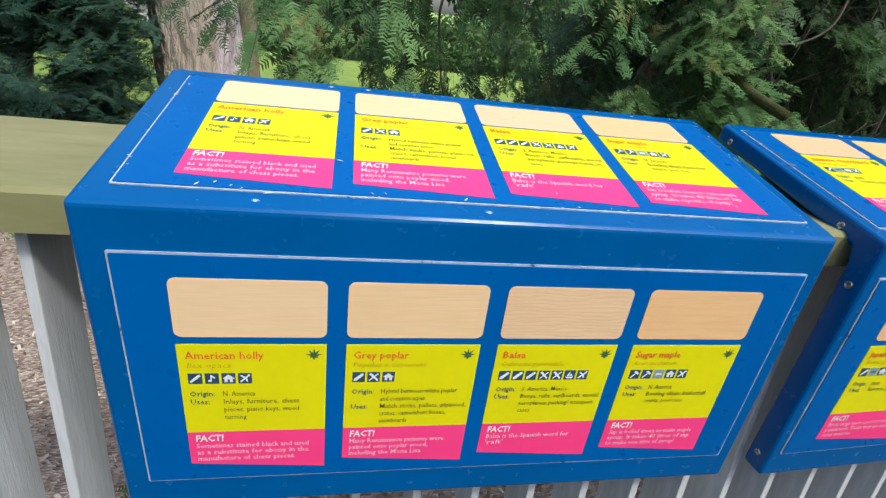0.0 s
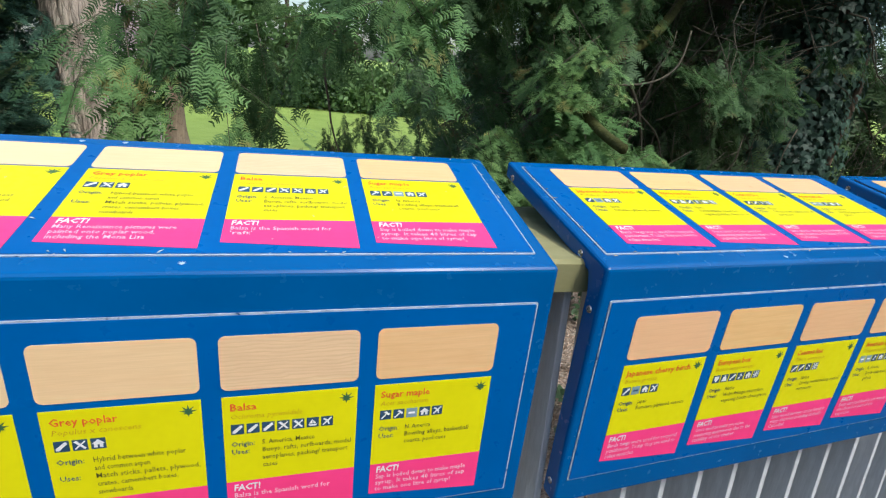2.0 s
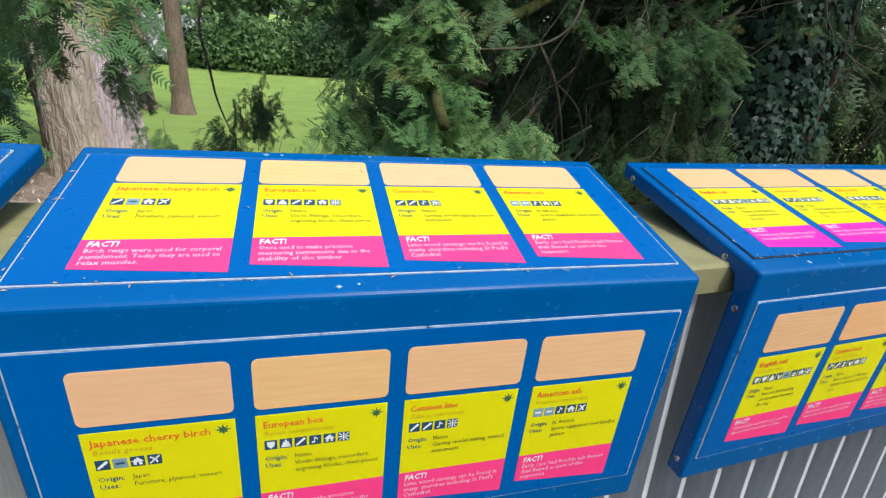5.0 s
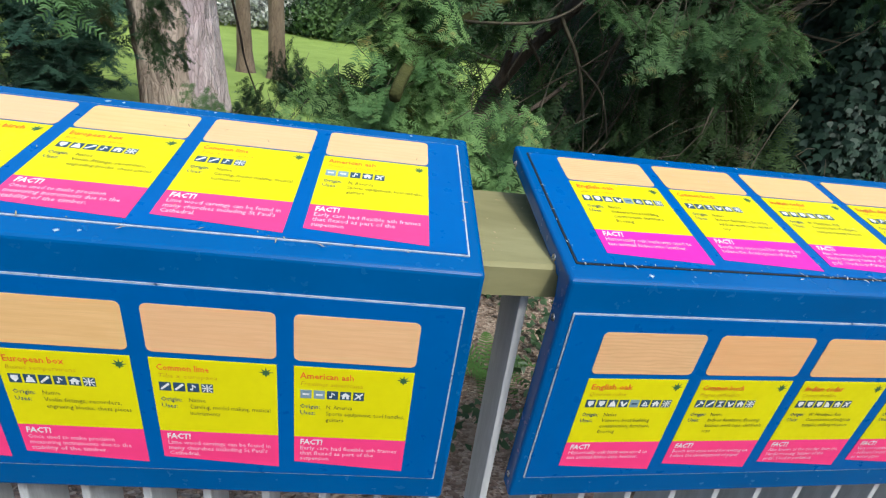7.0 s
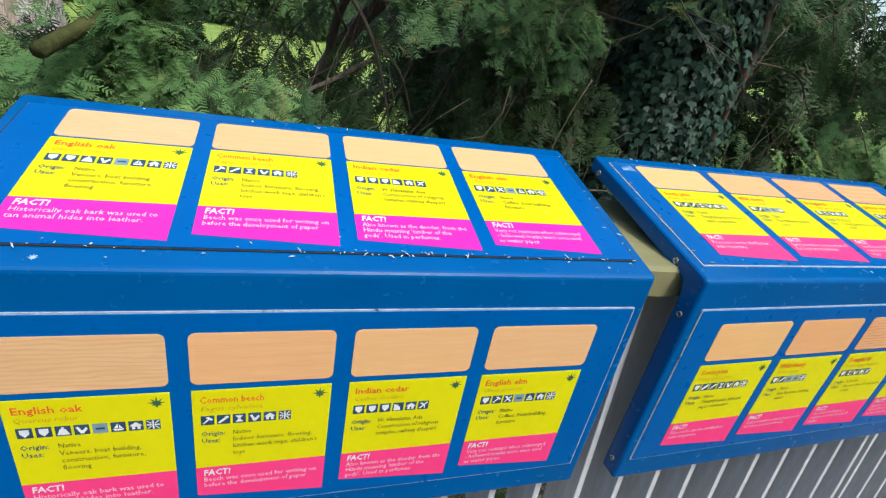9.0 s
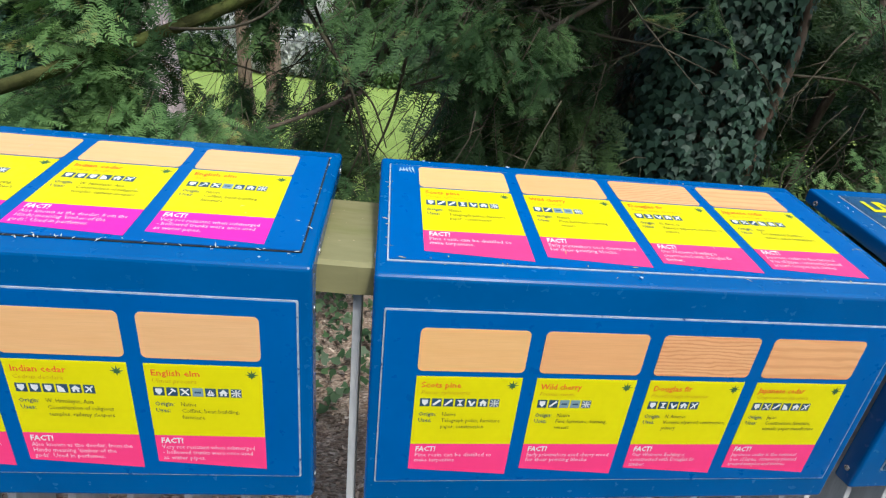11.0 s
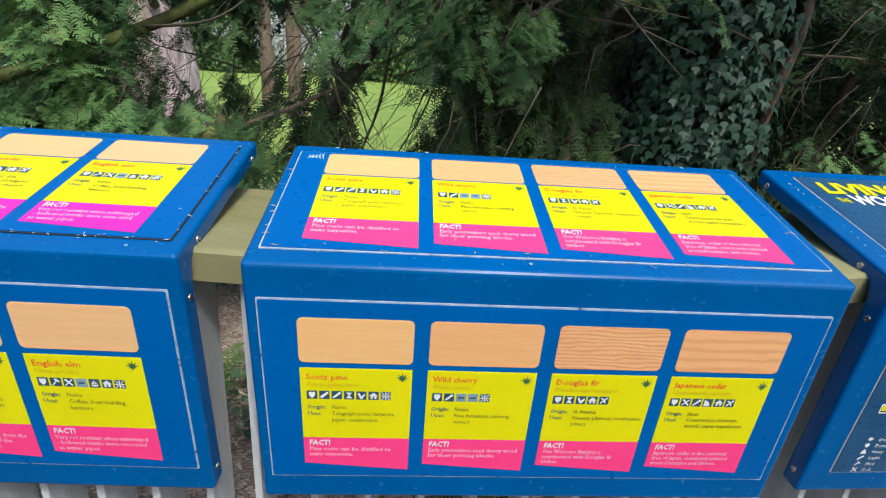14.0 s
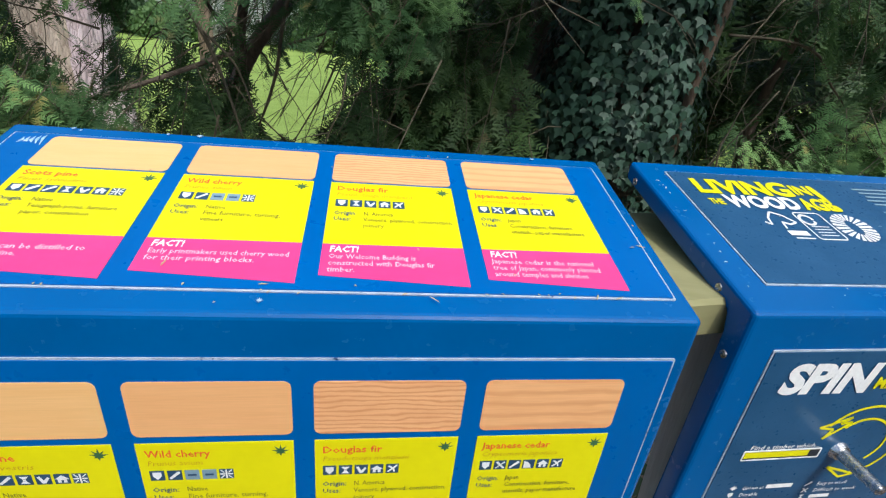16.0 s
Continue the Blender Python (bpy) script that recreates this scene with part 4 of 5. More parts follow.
bough(yew, [(1.655, 0.97, 1.232), (1.70, 1.33, 1.315), (1.85, 1.60, 1.42), (2.02, 1.75, 1.53), (2.22, 1.82, 1.63), (2.7, 2.2, 1.9), (3.9, 3.5, 2.6)],
      [0.019, 0.021, 0.022, 0.023, 0.024, 0.028, 0.04], LIMB, "limb", "mossy limb with a sawn end")
bough(yew, [(1.84, 1.60, 1.43), (1.98, 1.58, 1.44), (2.16, 1.56, 1.47), (2.30, 1.58, 1.56), (2.36, 1.62, 1.72)], [0.006, 0.006, 0.005, 0.005, 0.004], TWIG, "limb", "thin curving branch")
bough(yew, [(2.10, 2.0, 1.80), (2.32, 2.0, 1.50), (2.46, 2.0, 1.30), (2.55, 2.0, 1.05), (2.60, 2.0, 0.85)], [0.010, 0.010, 0.009, 0.006, 0.004], TWIG, "limb", "pale hanging branch")
bough(yew, [(2.46, 2.0, 1.30), (2.60, 1.97, 1.18), (2.68, 1.95, 0.98)], [0.006, 0.005, 0.003], TWIG, "limb")
bough(yew, [(2.85, 2.4, 1.75), (2.72, 2.3, 1.42), (2.66, 2.3, 1.12), (2.56, 2.3, 0.85)], [0.011, 0.010, 0.008, 0.005], TWIG, "limb")
bough(yew, [(3.70, 2.3, 1.78), (3.42, 2.2, 1.60), (3.25, 2.2, 1.51), (3.02, 2.2, 1.37), (2.75, 2.2, 1.26)], [0.012, 0.012, 0.010, 0.008, 0.005], TWIG, "limb")
bough(yew, [(4.10, 2.55, 1.57), (3.85, 2.6, 1.59), (3.6, 2.6, 1.62), (3.35, 2.6, 1.70)], [0.005, 0.008, 0.010, 0.012], TWIG, "limb")
bough(yew, [(2.10, 2.5, 1.75), (2.26, 2.5, 1.40), (2.40, 2.5, 1.18), (2.34, 2.5, 0.90)], [0.012, 0.010, 0.008, 0.005], TWIG, "limb")
bough(yew, [(3.0, 3.1, 2.0), (2.1, 2.9, 2.2), (1.3, 2.5, 2.0), (0.74, 2.4, 1.55), (0.73, 2.4, 1.14), (0.80, 2.4, 0.88)], [0.03, 0.022, 0.014, 0.008, 0.006, 0.003], BARK_DARK, "limb")
bough(yew, [(1.65, 1.9, 0.95), (1.93, 1.8, 1.05), (2.07, 1.8, 1.02), (2.22, 1.85, 1.07), (2.5, 2.2, 1.2)], [0.004, 0.007, 0.008, 0.009, 0.011], BARK_DARK, "limb")
# nearest sprays, reaching over towards the handrail
EDGE = [(0.10, 1.02, 1.30, 0.15, 0.10, 0.06), (0.36, 0.84, 1.30, 0.15, 0.08, 0.06), (0.64, 0.80, 1.52, 0.06, 0.05, 0.05), (0.82, 0.80, 1.55, 0.08, 0.05, 0.12, 1.5)]
crown("nearest_sprays", yew, FINE, 74, EDGE, YEW_FRESH, 48, 0.74, seed=28, openings=False, label="light green sprays over the rail", tuft=5)
crown("edge_sprays", yew, FINE, 110, [(0.08, 1.10, 1.40, 0.16, 0.10, 0.12), (0.28, 1.05, 1.50, 0.16, 0.10, 0.14), (0.45, 1.0, 1.38, 0.12, 0.10, 0.14), (0.70, 0.95, 1.60, 0.12, 0.08, 0.10)],
      YEW, 55, 0.78, seed=29, openings=False, tuft=6)
COLUMN = [(1.68, 1.34, 1.46, 0.14, 0.14, 0.20), (1.72, 1.30, 1.20, 0.22, 0.14, 0.14, 1.4), (1.92, 1.22, 1.04, 0.22, 0.12, 0.10), (1.45, 1.30, 1.06, 0.16, 0.16, 0.12, 1.3),
          (1.60, 1.15, 1.02, 0.25, 0.14, 0.14), (1.05, 1.40, 0.86, 0.25, 0.20, 0.10), (2.20, 1.35, 1.02, 0.16, 0.12, 0.10)]
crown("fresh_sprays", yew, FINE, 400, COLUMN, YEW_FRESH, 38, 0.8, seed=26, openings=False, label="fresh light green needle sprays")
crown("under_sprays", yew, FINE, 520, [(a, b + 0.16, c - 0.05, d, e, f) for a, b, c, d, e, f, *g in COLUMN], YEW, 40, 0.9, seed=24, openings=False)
BODY = [(1.72, 2.0, 1.65, 0.34, 0.40, 0.55), (2.0, 1.9, 1.75, 0.40, 0.35, 0.35), (1.75, 1.8, 0.95, 0.45, 0.30, 0.35), (1.62, 2.5, 1.35, 0.22, 0.35, 0.60, 0.7), (1.15, 1.7, 2.1, 0.5, 0.4, 0.4)]
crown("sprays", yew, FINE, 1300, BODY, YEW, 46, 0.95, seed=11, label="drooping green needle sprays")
HANG = [(0.42, 2.2, 1.75, 0.14, 0.14, 0.40), (0.80, 2.0, 1.95, 0.22, 0.2, 0.36), (-0.05, 2.2, 1.75, 0.20, 0.2, 0.34), (-0.95, 2.8, 2.05, 0.30, 0.3, 0.40),
        (-1.45, 3.0, 2.05, 0.35, 0.3, 0.42), (0.15, 1.7, 2.05, 0.6, 0.3, 0.25)]
crown("hanging_sprays", yew, FINE, 520, HANG, YEW_TIPS, 68, 0.85, seed=12, openings=False, label="hanging needle sprays with browned tips")
STRANDS = [(0.40, 2.2, 1.25, 0.07, 0.07, 0.16), (0.02, 2.3, 1.30, 0.07, 0.07, 0.15), (0.36, 2.4, 1.05, 0.06, 0.06, 0.14), (0.98, 2.4, 1.04, 0.10, 0.08, 0.09, 2),
           (0.78, 2.4, 0.88, 0.10, 0.08, 0.07), (0.85, 3.0, 0.88, 0.10, 0.10, 0.10, 2), (-0.36, 2.2, 1.25, 0.08, 0.07, 0.10)]
crown("strand_growth", yew, FINE, 135, STRANDS, YEW_SHADED, 62, 0.72, seed=27, openings=False, label="hanging strands of dark needle sprays", tuft=5, loose=0.07)
crown("back_sprays", yew, FINE, 90, [(1.50, 2.9, 0.95, 0.26, 0.2, 0.16), (0.55, 3.0, 0.55, 0.4, 0.3, 0.14)], YEW, 45, 1.0, seed=34, openings=False, tuft=6)
MIDDLE = [(2.4, 2.5, 1.9, 0.5, 0.4, 0.35), (3.3, 2.7, 1.75, 0.6, 0.5, 0.35), (3.0, 2.7, 0.75, 0.5, 0.4, 0.4), (2.5, 2.2, 0.9, 0.4, 0.3, 0.3),
          (3.6, 2.9, 0.95, 0.5, 0.5, 0.5), (3.6, 3.0, 1.5, 0.4, 0.4, 0.4), (1.75, 3.3, 1.0, 0.4, 0.4, 0.7), (1.5, 4.4, 1.1, 0.5, 0.5, 0.9), (2.9, 2.3, 1.3, 0.3, 0.25, 0.4)]
crown("inner_sprays", yew, MEDIUM, 760, MIDDLE, YEW_SHADED, 50, 0.9, seed=13, tuft=5, loose=0.13)
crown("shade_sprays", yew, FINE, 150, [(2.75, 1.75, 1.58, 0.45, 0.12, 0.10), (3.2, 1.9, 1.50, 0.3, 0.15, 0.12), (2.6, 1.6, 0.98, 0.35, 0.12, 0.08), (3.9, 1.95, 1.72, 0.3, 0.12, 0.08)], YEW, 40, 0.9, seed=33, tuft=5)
bare_twigs(yew, 200, (2.0, 2.1, 0.7), (4.3, 3.6, 2.4), 21, 0.0045)
bare_twigs(yew, 40, (2.0, 1.7, 0.9), (3.6, 2.2, 2.1), 22, 0.0042)
DEEP = [(3.5, 5.8, 1.2, 1.0, 0.7, 1.9), (4.6, 5.0, 1.2, 1.4, 0.8, 1.9), (6.2, 4.6, 1.2, 1.6, 0.9, 1.9), (8.5, 4.2, 1.2, 1.6, 1.2, 1.9), (5.0, 6.5, 0.7, 2.2, 0.8, 1.2, 2), (2.4, 7.5, 1.6, 0.6, 0.6, 1.4, 0.5)]
crown("outer_sprays", yew, COARSE, 2500, DEEP, YEW_SHADED, 40, 0.8, seed=14, tuft=4, loose=0.25)
# sprays added overhead, out of view, only to shade the hollow below
SHADE_ROOF = [(2.6, 2.3, 2.6, 0.6, 0.6, 0.22), (3.3, 2.4, 2.70, 1.0, 0.7, 0.26), (3.9, 3.6, 3.0, 1.6, 1.0, 0.40), (4.7, 2.4, 2.75, 0.8, 0.6, 0.22, 0.6)]
crown("unseen_shade_sprays", yew, COARSE, 1050, SHADE_ROOF, YEW_SHADED, 15, 0.8, seed=15, tuft=4, loose=0.25)

# the thicket beyond the ivy
thicket = thing("conifer_thicket", "dark evergreen thicket with thin dead branches", "shrub", pose(0, 0, 0))
SIDE = [(5.5, 2.9, 1.0, 0.5, 0.4, 0.55), (6.1, 2.6, 1.6, 0.7, 0.6, 0.7), (5.5, 3.2, 1.9, 0.5, 0.5, 0.5), (7.0, 2.6, 1.0, 0.8, 0.7, 0.8)]
crown("sprays", thicket, MEDIUM, 380, SIDE, YEW, 45, 0.95, seed=16, tuft=5, loose=0.13)
crown("low_sprays", thicket, FINE, 140, [(5.15, 1.95, 0.95, 0.28, 0.18, 0.12), (5.6, 2.1, 1.05, 0.3, 0.2, 0.15)], YEW_FRESH, 25, 0.95, seed=36, tuft=6)
bare_twigs(thicket, 70, (4.9, 2.1, 0.7), (7.2, 3.2, 2.2), 23)
bough(thicket, [(6.2, 4.2, -0.3), (6.1, 4.1, 1.0), (6.2, 4.0, 2.0), (6.1, 3.9, 3.4)], [0.05, 0.04, 0.03, 0.02], BARK_DARK, "stem")
bough(thicket, [(5.1, 3.0, 1.50), (5.45, 3.0, 1.50), (5.67, 3.0, 1.44), (5.80, 3.0, 1.30), (5.97, 3.0, 1.16)], [0.008, 0.008, 0.007, 0.006, 0.004], TWIG, "stem", "thin arching dead branch")

# the ivy-clad trunk
ivy_tree = thing("ivy_tree", "reddish-brown tree trunk thickly clad in dark glossy ivy", "tree", pose(4.46, 2.80, 0))
me = trunk_mesh("trunk", 0.23, 4.5, (0.0, 0), 0.03, 50, 50)
me.materials.append(BARK_DARK)
part("trunk", me, None, ivy_tree, "reddish-brown bark")
bough(ivy_tree, [(0.26, -0.28, 0.3), (0.28, -0.31, 1.1), (0.31, -0.30, 1.45), (0.34, -0.27, 1.75), (0.36, -0.1, 2.6)], [0.028, 0.027, 0.026, 0.025, 0.02], BARK_RED, "stem", "bare reddish-brown stem")
LEAF = np.array([(0, -0.50, 0), (0.34, -0.42, 0.02), (0.52, -0.08, -0.06), (0.24, 0.06, 0.04), (0, 0.62, -0.10), (-0.24, 0.06, 0.04), (-0.52, -0.08, -0.06), (-0.34, -0.42, 0.02)])
r = np.random.default_rng(5)
leaves = []
for _ in range(11000):
    z = 0.1 + 2.4 * r.random()
    a = radians(-110 + 250 * (r.random() - 0.5))
    rad = 0.30 + 0.17 * r.random() ** 1.3 + 0.05 * noise.noise(Vector((math.cos(a) * 2, math.sin(a) * 2, z * 2.2))) + (0.05 if z < 1.15 else 0)
    if -58 < math.degrees(a) < -40 and r.random() < 0.45:
        continue
    if noise.noise(Vector((a * 2.2, 3, z * 2.4))) > 0.42:
        continue
    k = 0.036 + 0.024 * r.random()
    out = np.array([math.cos(a) + 0.25 * r.normal(), math.sin(a) + 0.25 * r.normal(), 0.45 + 0.35 * r.normal()])
    out /= np.linalg.norm(out)
    tip = np.array([0.35 * r.normal(), 0.35 * r.normal(), -1.0])
    tip -= out * tip.dot(out)
    tip /= np.linalg.norm(tip)
    basis = np.stack([np.cross(tip, out), tip, out])
    leaves.append(LEAF @ basis * k + np.array([rad * math.cos(a), rad * math.sin(a), z]))
part("ivy", quads("ivy", np.concatenate(leaves), 8), IVY, ivy_tree, "overlapping dark glossy lobed ivy leaves")

# ivy creeping over the mulch under the yew
r = np.random.default_rng(6)
creep = []
for _ in range(2600):
    x, y = 0.7 + 3.9 * r.random(), 0.75 + 1.6 * r.random()
    if noise.noise(Vector((x * 1.3, y * 1.3, 4))) < 0.02:
        continue
    k = 0.030 + 0.025 * r.random()
    out = np.array([0.5 * r.normal(), -0.4 + 0.5 * r.normal(), 1.0])
    out /= np.linalg.norm(out)
    tip = np.array([r.normal(), r.normal(), -0.2])
    tip -= out * tip.dot(out)
    tip /= np.linalg.norm(tip)
    creep.append(LEAF @ np.stack([np.cross(tip, out), tip, out]) * k + np.array([x, y, 0.02 + 0.07 * r.random()]))
ground_ivy = new("ground_ivy", quads("ground_ivy", np.concatenate(creep), 8))
ground_ivy.data.materials.append(IVY_LOW)
tagged(ground_ivy, "low green ivy creeping over brown mulch", "ivy", kind="stuff")

# the dark conifer bush left of the big trunk
bush = thing("conifer_bush", "dense blue-green conifer bush in deep shade", "shrub", pose(0, 0, 0))
LEFT = [(-2.4, 3.7, 0.5, 0.40, 0.45, 0.75, 2), (-4.0, 5.2, 0.2, 1.0, 0.6, 0.8, 2), (-5.5, 4.8, 0.2, 1.0, 0.6, 0.8, 2), (-2.45, 6.35, 1.0, 0.42, 0.45, 1.6, 2), (-2.7, 5.5, -0.05, 0.7, 0.5, 0.4, 2), (-2.55, 5.7, 0.55, 0.55, 0.5, 0.7, 2), (-2.95, 6.2, 1.2, 0.7, 0.6, 1.4, 2), (-4.1, 5.8, 1.6, 1.0, 0.9, 1.8), (-2.85, 6.9, 2.2, 0.6, 0.5, 1.4, 2), (-3.8, 7.0, 2.8, 1.2, 0.8, 1.4), (-5.6, 5.2, 1.5, 1.1, 1.0, 1.8)]
crown("sprays", bush, MEDIUM, 4200, LEFT, SPRUCE, 10, 0.95, seed=17, openings=False, tuft=5, loose=0.13)
crown("inner_sprays", bush, COARSE, 2600, [(a - 0.2, b + 0.5, c, d, e, f, *g) for a, b, c, d, e, f, *g in LEFT], SPRUCE, 8, 0.55, seed=19, openings=False, tuft=4, loose=0.2)
bough(bush, [(-4.1, 7.3, -0.6), (-4.1, 7.3, 1.5), (-4.0, 7.2, 3.6)], [0.16, 0.12, 0.05], BARK_DARK, "stem")


# ---------------------------------------------------------------- far trees and shrubs round the lawn
def leafy(name, label, category, x, y, blobs, count, leaf, mat, trunk_h, trunk_r, seed, group=""):
    """A broad tree or shrub: a trunk and a crown of many small leaf clumps."""
    ob = thing(name, label, category, pose(x, y, ground_z(y)), group)
    r = np.random.default_rng(seed)
    part("trunk", tubes("trunk", [([(0, 0, -0.1), (0.1, 0, trunk_h * 0.5), (0, 0.1, trunk_h)], [trunk_r, trunk_r * 0.7, trunk_r * 0.3])], 10, 0.2), BARK_DARK, ob)
    vol = np.array([b[3] * b[4] * b[5] for b in blobs])
    pick = r.choice(len(blobs), size=count, p=vol / vol.sum())
    B = np.array(blobs)[pick]
    q = r.normal(size=(count, 3))
    q = q / np.linalg.norm(q, axis=1, keepdims=True) * (0.55 + 0.5 * r.random((count, 1)))
    p = B[:, :3] + q * B[:, 3:6]
    p = p[p[:, 2] > 0.05]
    n = len(p)
    u = r.normal(size=(n, 3))
    u /= np.linalg.norm(u, axis=1, keepdims=True)
    w = np.cross(u, r.normal(size=(n, 3)))
    w /= np.linalg.norm(w, axis=1, keepdims=True)
    s = leaf * (0.5 + r.random((n, 1)))
    corners = np.stack([p - u * s, p + w * s * 0.55, p + u * s, p - w * s * 0.55], axis=1)
    part("crown", quads("crown", corners), mat, ob)
    return ob


r = np.random.default_rng(31)
for k in range(13):
    x = -34 + 5.6 * k + r.normal() * 1.2
    y = 38 + 3 * r.random() + 0.012 * x * x
    blobs = [(r.normal() * 1.6, r.normal() * 1.2, 0.8 + 9 * j / 7 + r.random(), 3.0 - 0.2 * j, 2.3, 2.0) for j in range(8)]
    leafy("broadleaf_tree", "tall leafy green tree at the far side of the lawn", "tree", x, y, blobs, 5200, 0.26,
          FAR_DARK if k % 4 == 0 else FAR_LEAF, 9, 0.3, 100 + k, "trees beyond the lawn")
for k in range(17):
    x, y, size = -24 + 2.3 * k + 0.4 * r.normal(), 36.2 + 0.8 * r.normal(), 1.9 + 0.35 * r.normal()
    mat, lab = ((BLOSSOM, "rounded shrub covered in pale blossom") if k in (5, 6, 7) else (FAR_LEAF, "rounded green shrub at the lawn's edge") if k not in (3, 8, 11)
                else (FAR_DARK, "rounded dark shrub at the lawn's edge"))
    blobs = [(0, 0, 0.7 * size, 1.4 * size, 0.9 * size, 0.9 * size), (0.9 * size, 0.2, 0.5 * size, 0.9 * size, 0.8 * size, 0.7 * size), (-0.9 * size, 0, 0.5 * size, 0.9 * size, 0.8 * size, 0.7 * size)]
    leafy("shrub", lab, "shrub", x, y, blobs, 3600, 0.16, mat, 0.8, 0.08, 200 + k, "shrubs beyond the lawn")
leafy("shrub", "light green broadleaf shrub at the edge of the bark bed", "shrub", -2.75, 3.2,
      [(0, 0, 0.75, 0.42, 0.4, 0.60), (-0.5, 0.3, 0.6, 0.5, 0.4, 0.55), (-0.2, 0.6, 1.0, 0.4, 0.4, 0.35)], 2600, 0.045, FAR_LEAF, 0.9, 0.03, 260)
# trees added behind the walker and to the sides, which close the place
# they keep bright low sky out of the box fronts' reflections
for k, (x, y) in enumerate(((-10, -15), (-3, -17), (4, -16), (11, -14), (15, -2), (15, 6), (-14, 0), (-11, 11), (12, 14))):
    blobs = [(r.normal() * 1.2, r.normal() * 1.2, 1.5 + 6.5 * j / 6 + r.random(), 2.6, 2.4, 1.9) for j in range(7)]
    leafy("broadleaf_tree", "added tall leafy green tree closing off low sky", "tree", x, y, blobs, 2600, 0.34, FAR_DARK, 7, 0.3, 300 + k, "trees round the path")

# ---------------------------------------------------------------- small things on the ground
r = np.random.default_rng(77)
chips = []
for _ in range(17000):
    p = np.array([-2.2 + 8.0 * r.random(), 0.25 + 4.2 * r.random() ** 1.4, 0.0])
    p[2] = 0.035 * noise.noise(Vector((p[0] * 0.7, p[1] * 0.7, 0))) - 0.012
    a, ln, wd = r.random() * 6.28, 0.005 + 0.011 * r.random(), 0.002 + 0.004 * r.random()
    d = np.array([math.cos(a), math.sin(a), 0.35 * r.normal()]) * ln
    e = np.array([-math.sin(a), math.cos(a), 0.35 * r.normal()]) * wd
    chips.append([p - d - e, p + d - e * 0.7, p + d * 0.9 + e, p - d * 0.8 + e])
CHIP_MAT, nt, b = material("scattered bark chips", 0.95, 0, 0.2)
isl = nt.nodes.new("ShaderNodeNewGeometry").outputs["Random Per Island"]
nt.links.new(ramp(nt, isl, (0.0, (0.12, 0.075, 0.055)), (0.45, (0.33, 0.235, 0.175)), (0.8, (0.50, 0.40, 0.32)), (1.0, (0.66, 0.57, 0.48))), b.inputs["Base Color"])
ob = new("bark_chips", quads("bark_chips", np.array(chips)))
ob.data.materials.append(CHIP_MAT)
tagged(ob, "loose brown bark chips and dead leaves on the ground", "bark chips", kind="stuff")


def fern(x, y, size, count, seed):
    """A small fern of arching fronds."""
    ob = thing("fern", "small bright green fern growing in the mulch", "fern", pose(x, y, 0.0), "ferns in the mulch")
    r = np.random.default_rng(seed)
    got = []
    for k in range(count):
        a = 2 * math.pi * (k + r.random() * 0.5) / count
        for i in range(14):
            f = i / 14
            c = np.array([math.cos(a) * f * size, math.sin(a) * f * size, size * (0.9 * f - 0.75 * f * f)])
            side = np.array([-math.sin(a), math.cos(a), -0.15])
            fwd = np.array([math.cos(a), math.sin(a), 0.2])
            ln = 0.26 * size * (1 - f) ** 0.8 * min(1, 4 * f + 0.3)
            for s in (-1, 1):
                tip = c + side * s * ln + fwd * ln * 0.4
                got.append([c - fwd * 0.012 * size, tip - fwd * 0.01 * size, tip + fwd * 0.02 * size, c + fwd * 0.03 * size])
    part("fronds", quads("fronds", np.array(got)), FERN, ob)


for k, (x, y, s) in enumerate(((-0.88, 2.05, 0.34), (-1.2, 2.35, 0.36), (-0.26, 0.62, 0.13), (2.16, 1.25, 0.26), (3.0, 0.62, 0.16), (3.35, 0.75, 0.2))):
    fern(x, y, s, 9, 400 + k)

# needles and bits fallen on the boxes and the rail
r = np.random.default_rng(88)


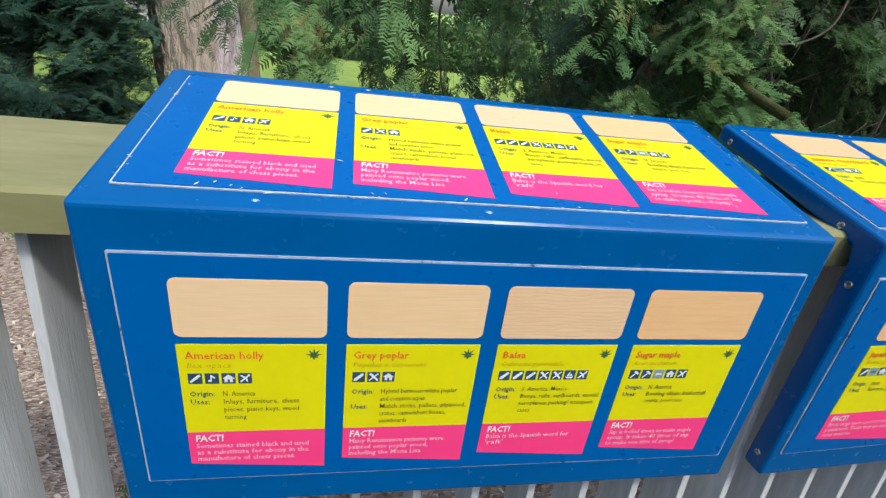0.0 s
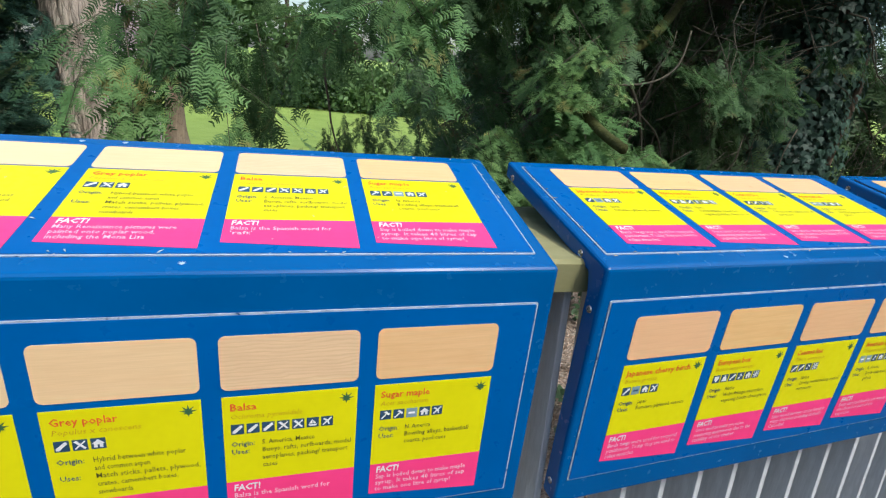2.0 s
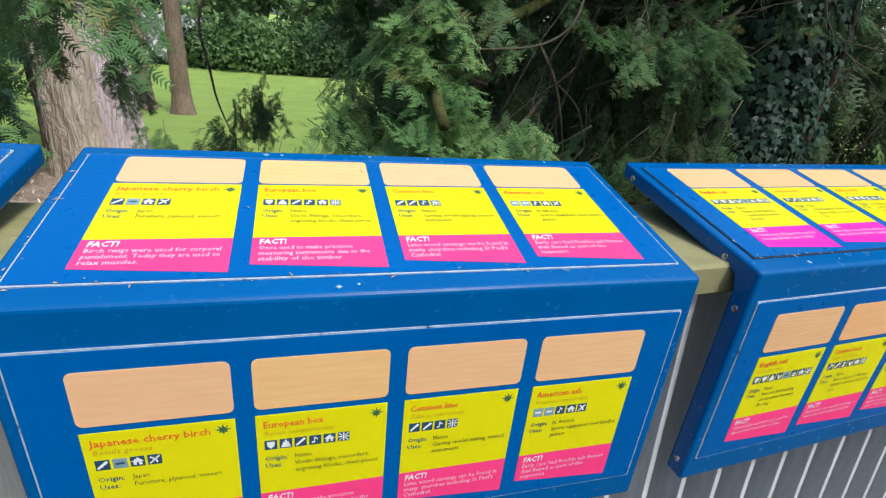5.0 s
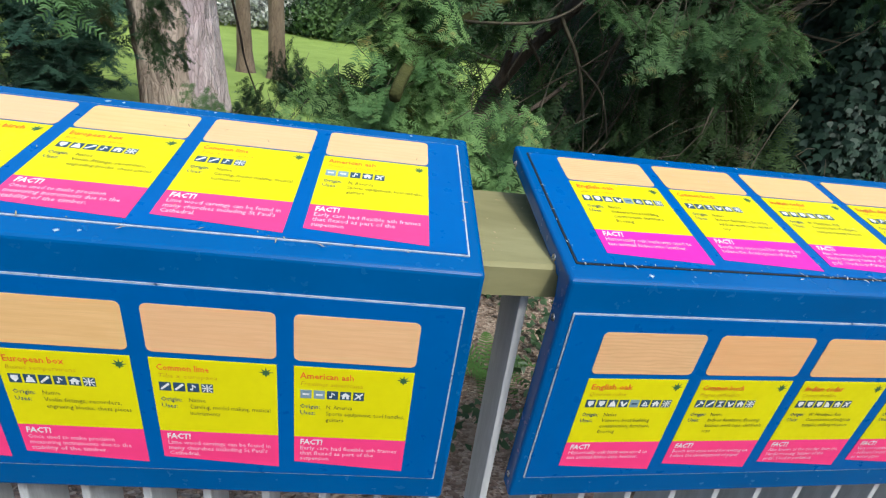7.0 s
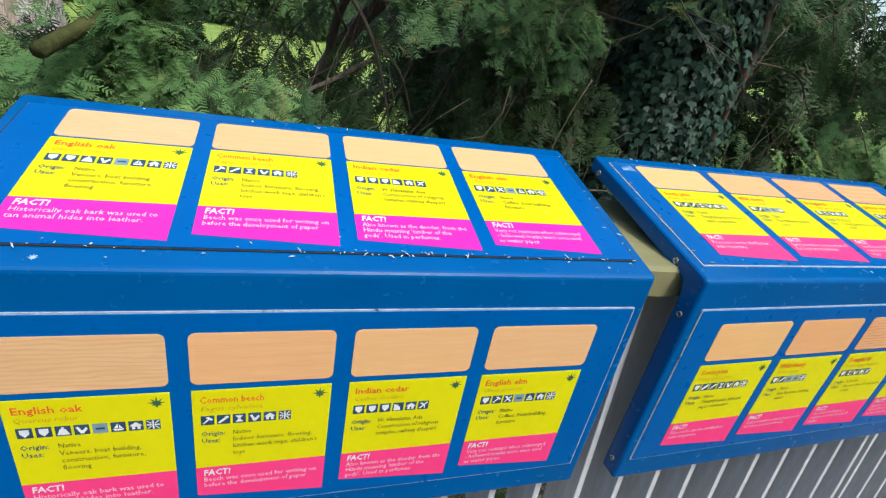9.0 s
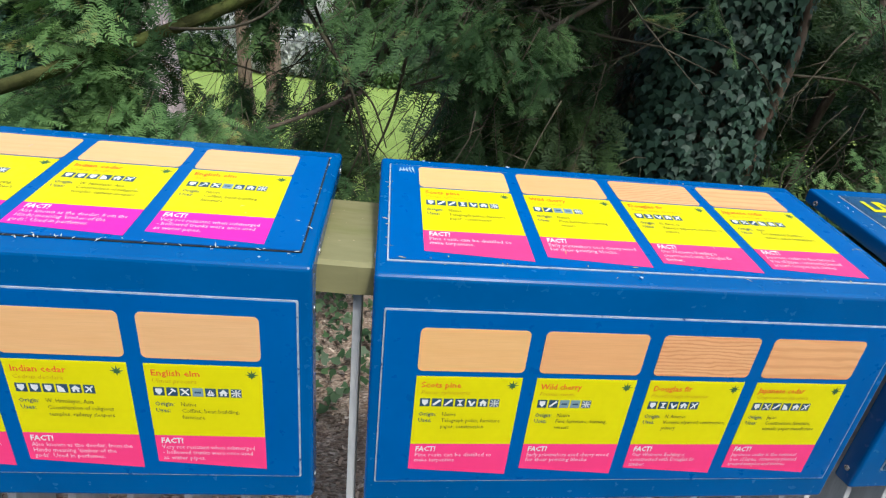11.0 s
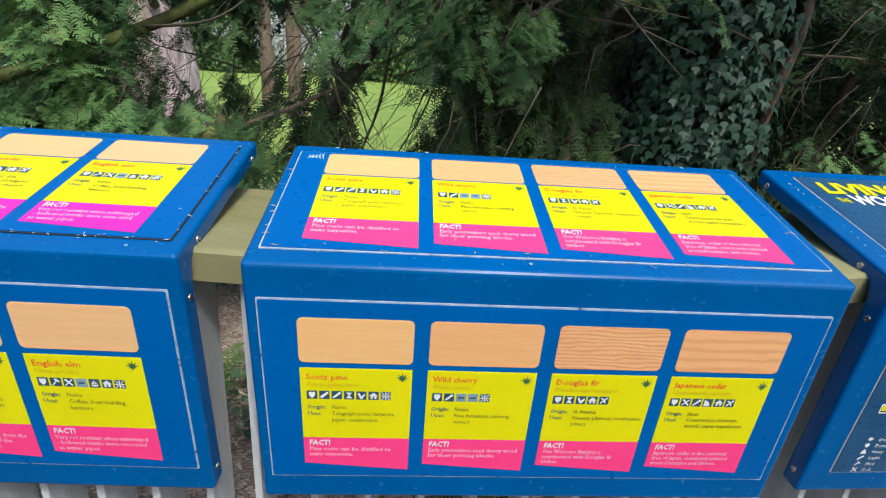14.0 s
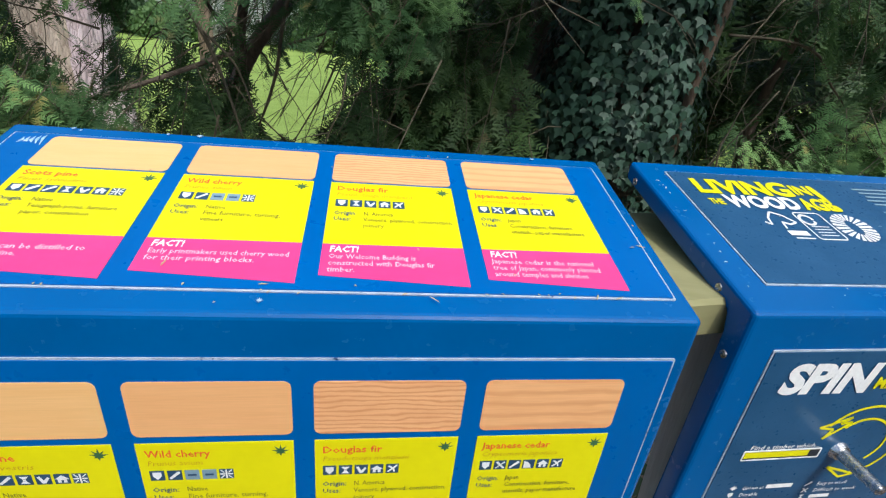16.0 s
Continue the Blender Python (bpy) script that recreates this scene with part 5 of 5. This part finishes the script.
def litter_strip(parent_pose, places, name, label, mat):
    got = []
    for x, y, z, up in places:
        a, ln = r.random() * 6.28, 0.0015 + 0.006 * r.random() ** 3
        d = np.array([math.cos(a) * ln, math.sin(a) * ln, 0])
        e = np.array([-math.sin(a), math.cos(a), 0.3]) * 0.0011
        c = np.array([x, y, z + 0.0022])
        got.append([c - d, c - e + d * 0.2 + (0, 0, 0.001), c + d, c + e - d * 0.2])
    ob = new(name, quads(name, np.array(got)))
    ob.data.materials.append(mat)
    ob.matrix_basis = parent_pose
    tagged(ob, label, "litter", kind="stuff")


for i, (bx, by, yaw) in enumerate(BOXES):
    place = pose(bx, by, EDGE_Z, 0, 0, yaw) @ TOP_PLANE
    spots = [(0.02 + 0.84 * r.random(), 0.0318 + 0.004 * r.normal(), 0.0016, 0) for _ in range((30, 24, 60, 22, 12)[i])]
    spots += [(0.01 + 0.86 * r.random(), 0.01 + 0.34 * r.random(), 0.0028, 0) for _ in range(15)]
    spots += [((0.018 if r.random() < 0.5 else 0.863) + 0.003 * r.normal(), 0.04 + 0.29 * r.random(), 0.0018, 0) for _ in range(16)]
    litter_strip(place, spots, "needle_litter", "dry needles and bits lying along the panel joints", NEEDLE_GREY if i % 2 == 0 else NEEDLE_DRY)
spots = []
for g in (-0.4, 0.92, 1.92, 2.88, 3.83):
    for _ in range(34):
        s = g + 0.05 * r.normal() * (4 if g < 0 else 1)
        p, _ = along(s, RAIL_FRONT + 0.01 + (RAIL_BACK - RAIL_FRONT - 0.02) * r.random())
        spots.append((p.x, p.y, RAIL_TOP, 0))
litter_strip(Matrix.Identity(4), spots, "rail_litter", "dry needles and twigs lying on the handrail", NEEDLE_DRY)

# dead shoots caught on the handrail between the boxes
for g, lines in ((1.905, ((0.10, 0.30, -0.02), (0.16, 0.24, 0.02), (0.12, 0.27, 0.015))), (2.875, ((0.10, 0.22, 0.01), (0.14, 0.30, -0.01)))):
    for a, b, lean in lines:
        pts = []
        for k in range(9):
            p, _ = along(g + lean + 0.018 * math.sin(k * 0.55 + 9 * a), a + (b - a) * k / 8)
            pts.append((p.x, p.y, RAIL_TOP + 0.004 + 0.010 * math.sin(k * math.pi / 8)))
        ob = new("dead_shoot", tubes("dead_shoot", [(pts, [0.0016 - 0.0001 * k for k in range(9)])], 5, 0.1))
        ob.data.materials.append(NEEDLE_DRY)
        tagged(ob, "thin curled brown dead shoot lying on the handrail", "twig", "dead shoots on the handrail")
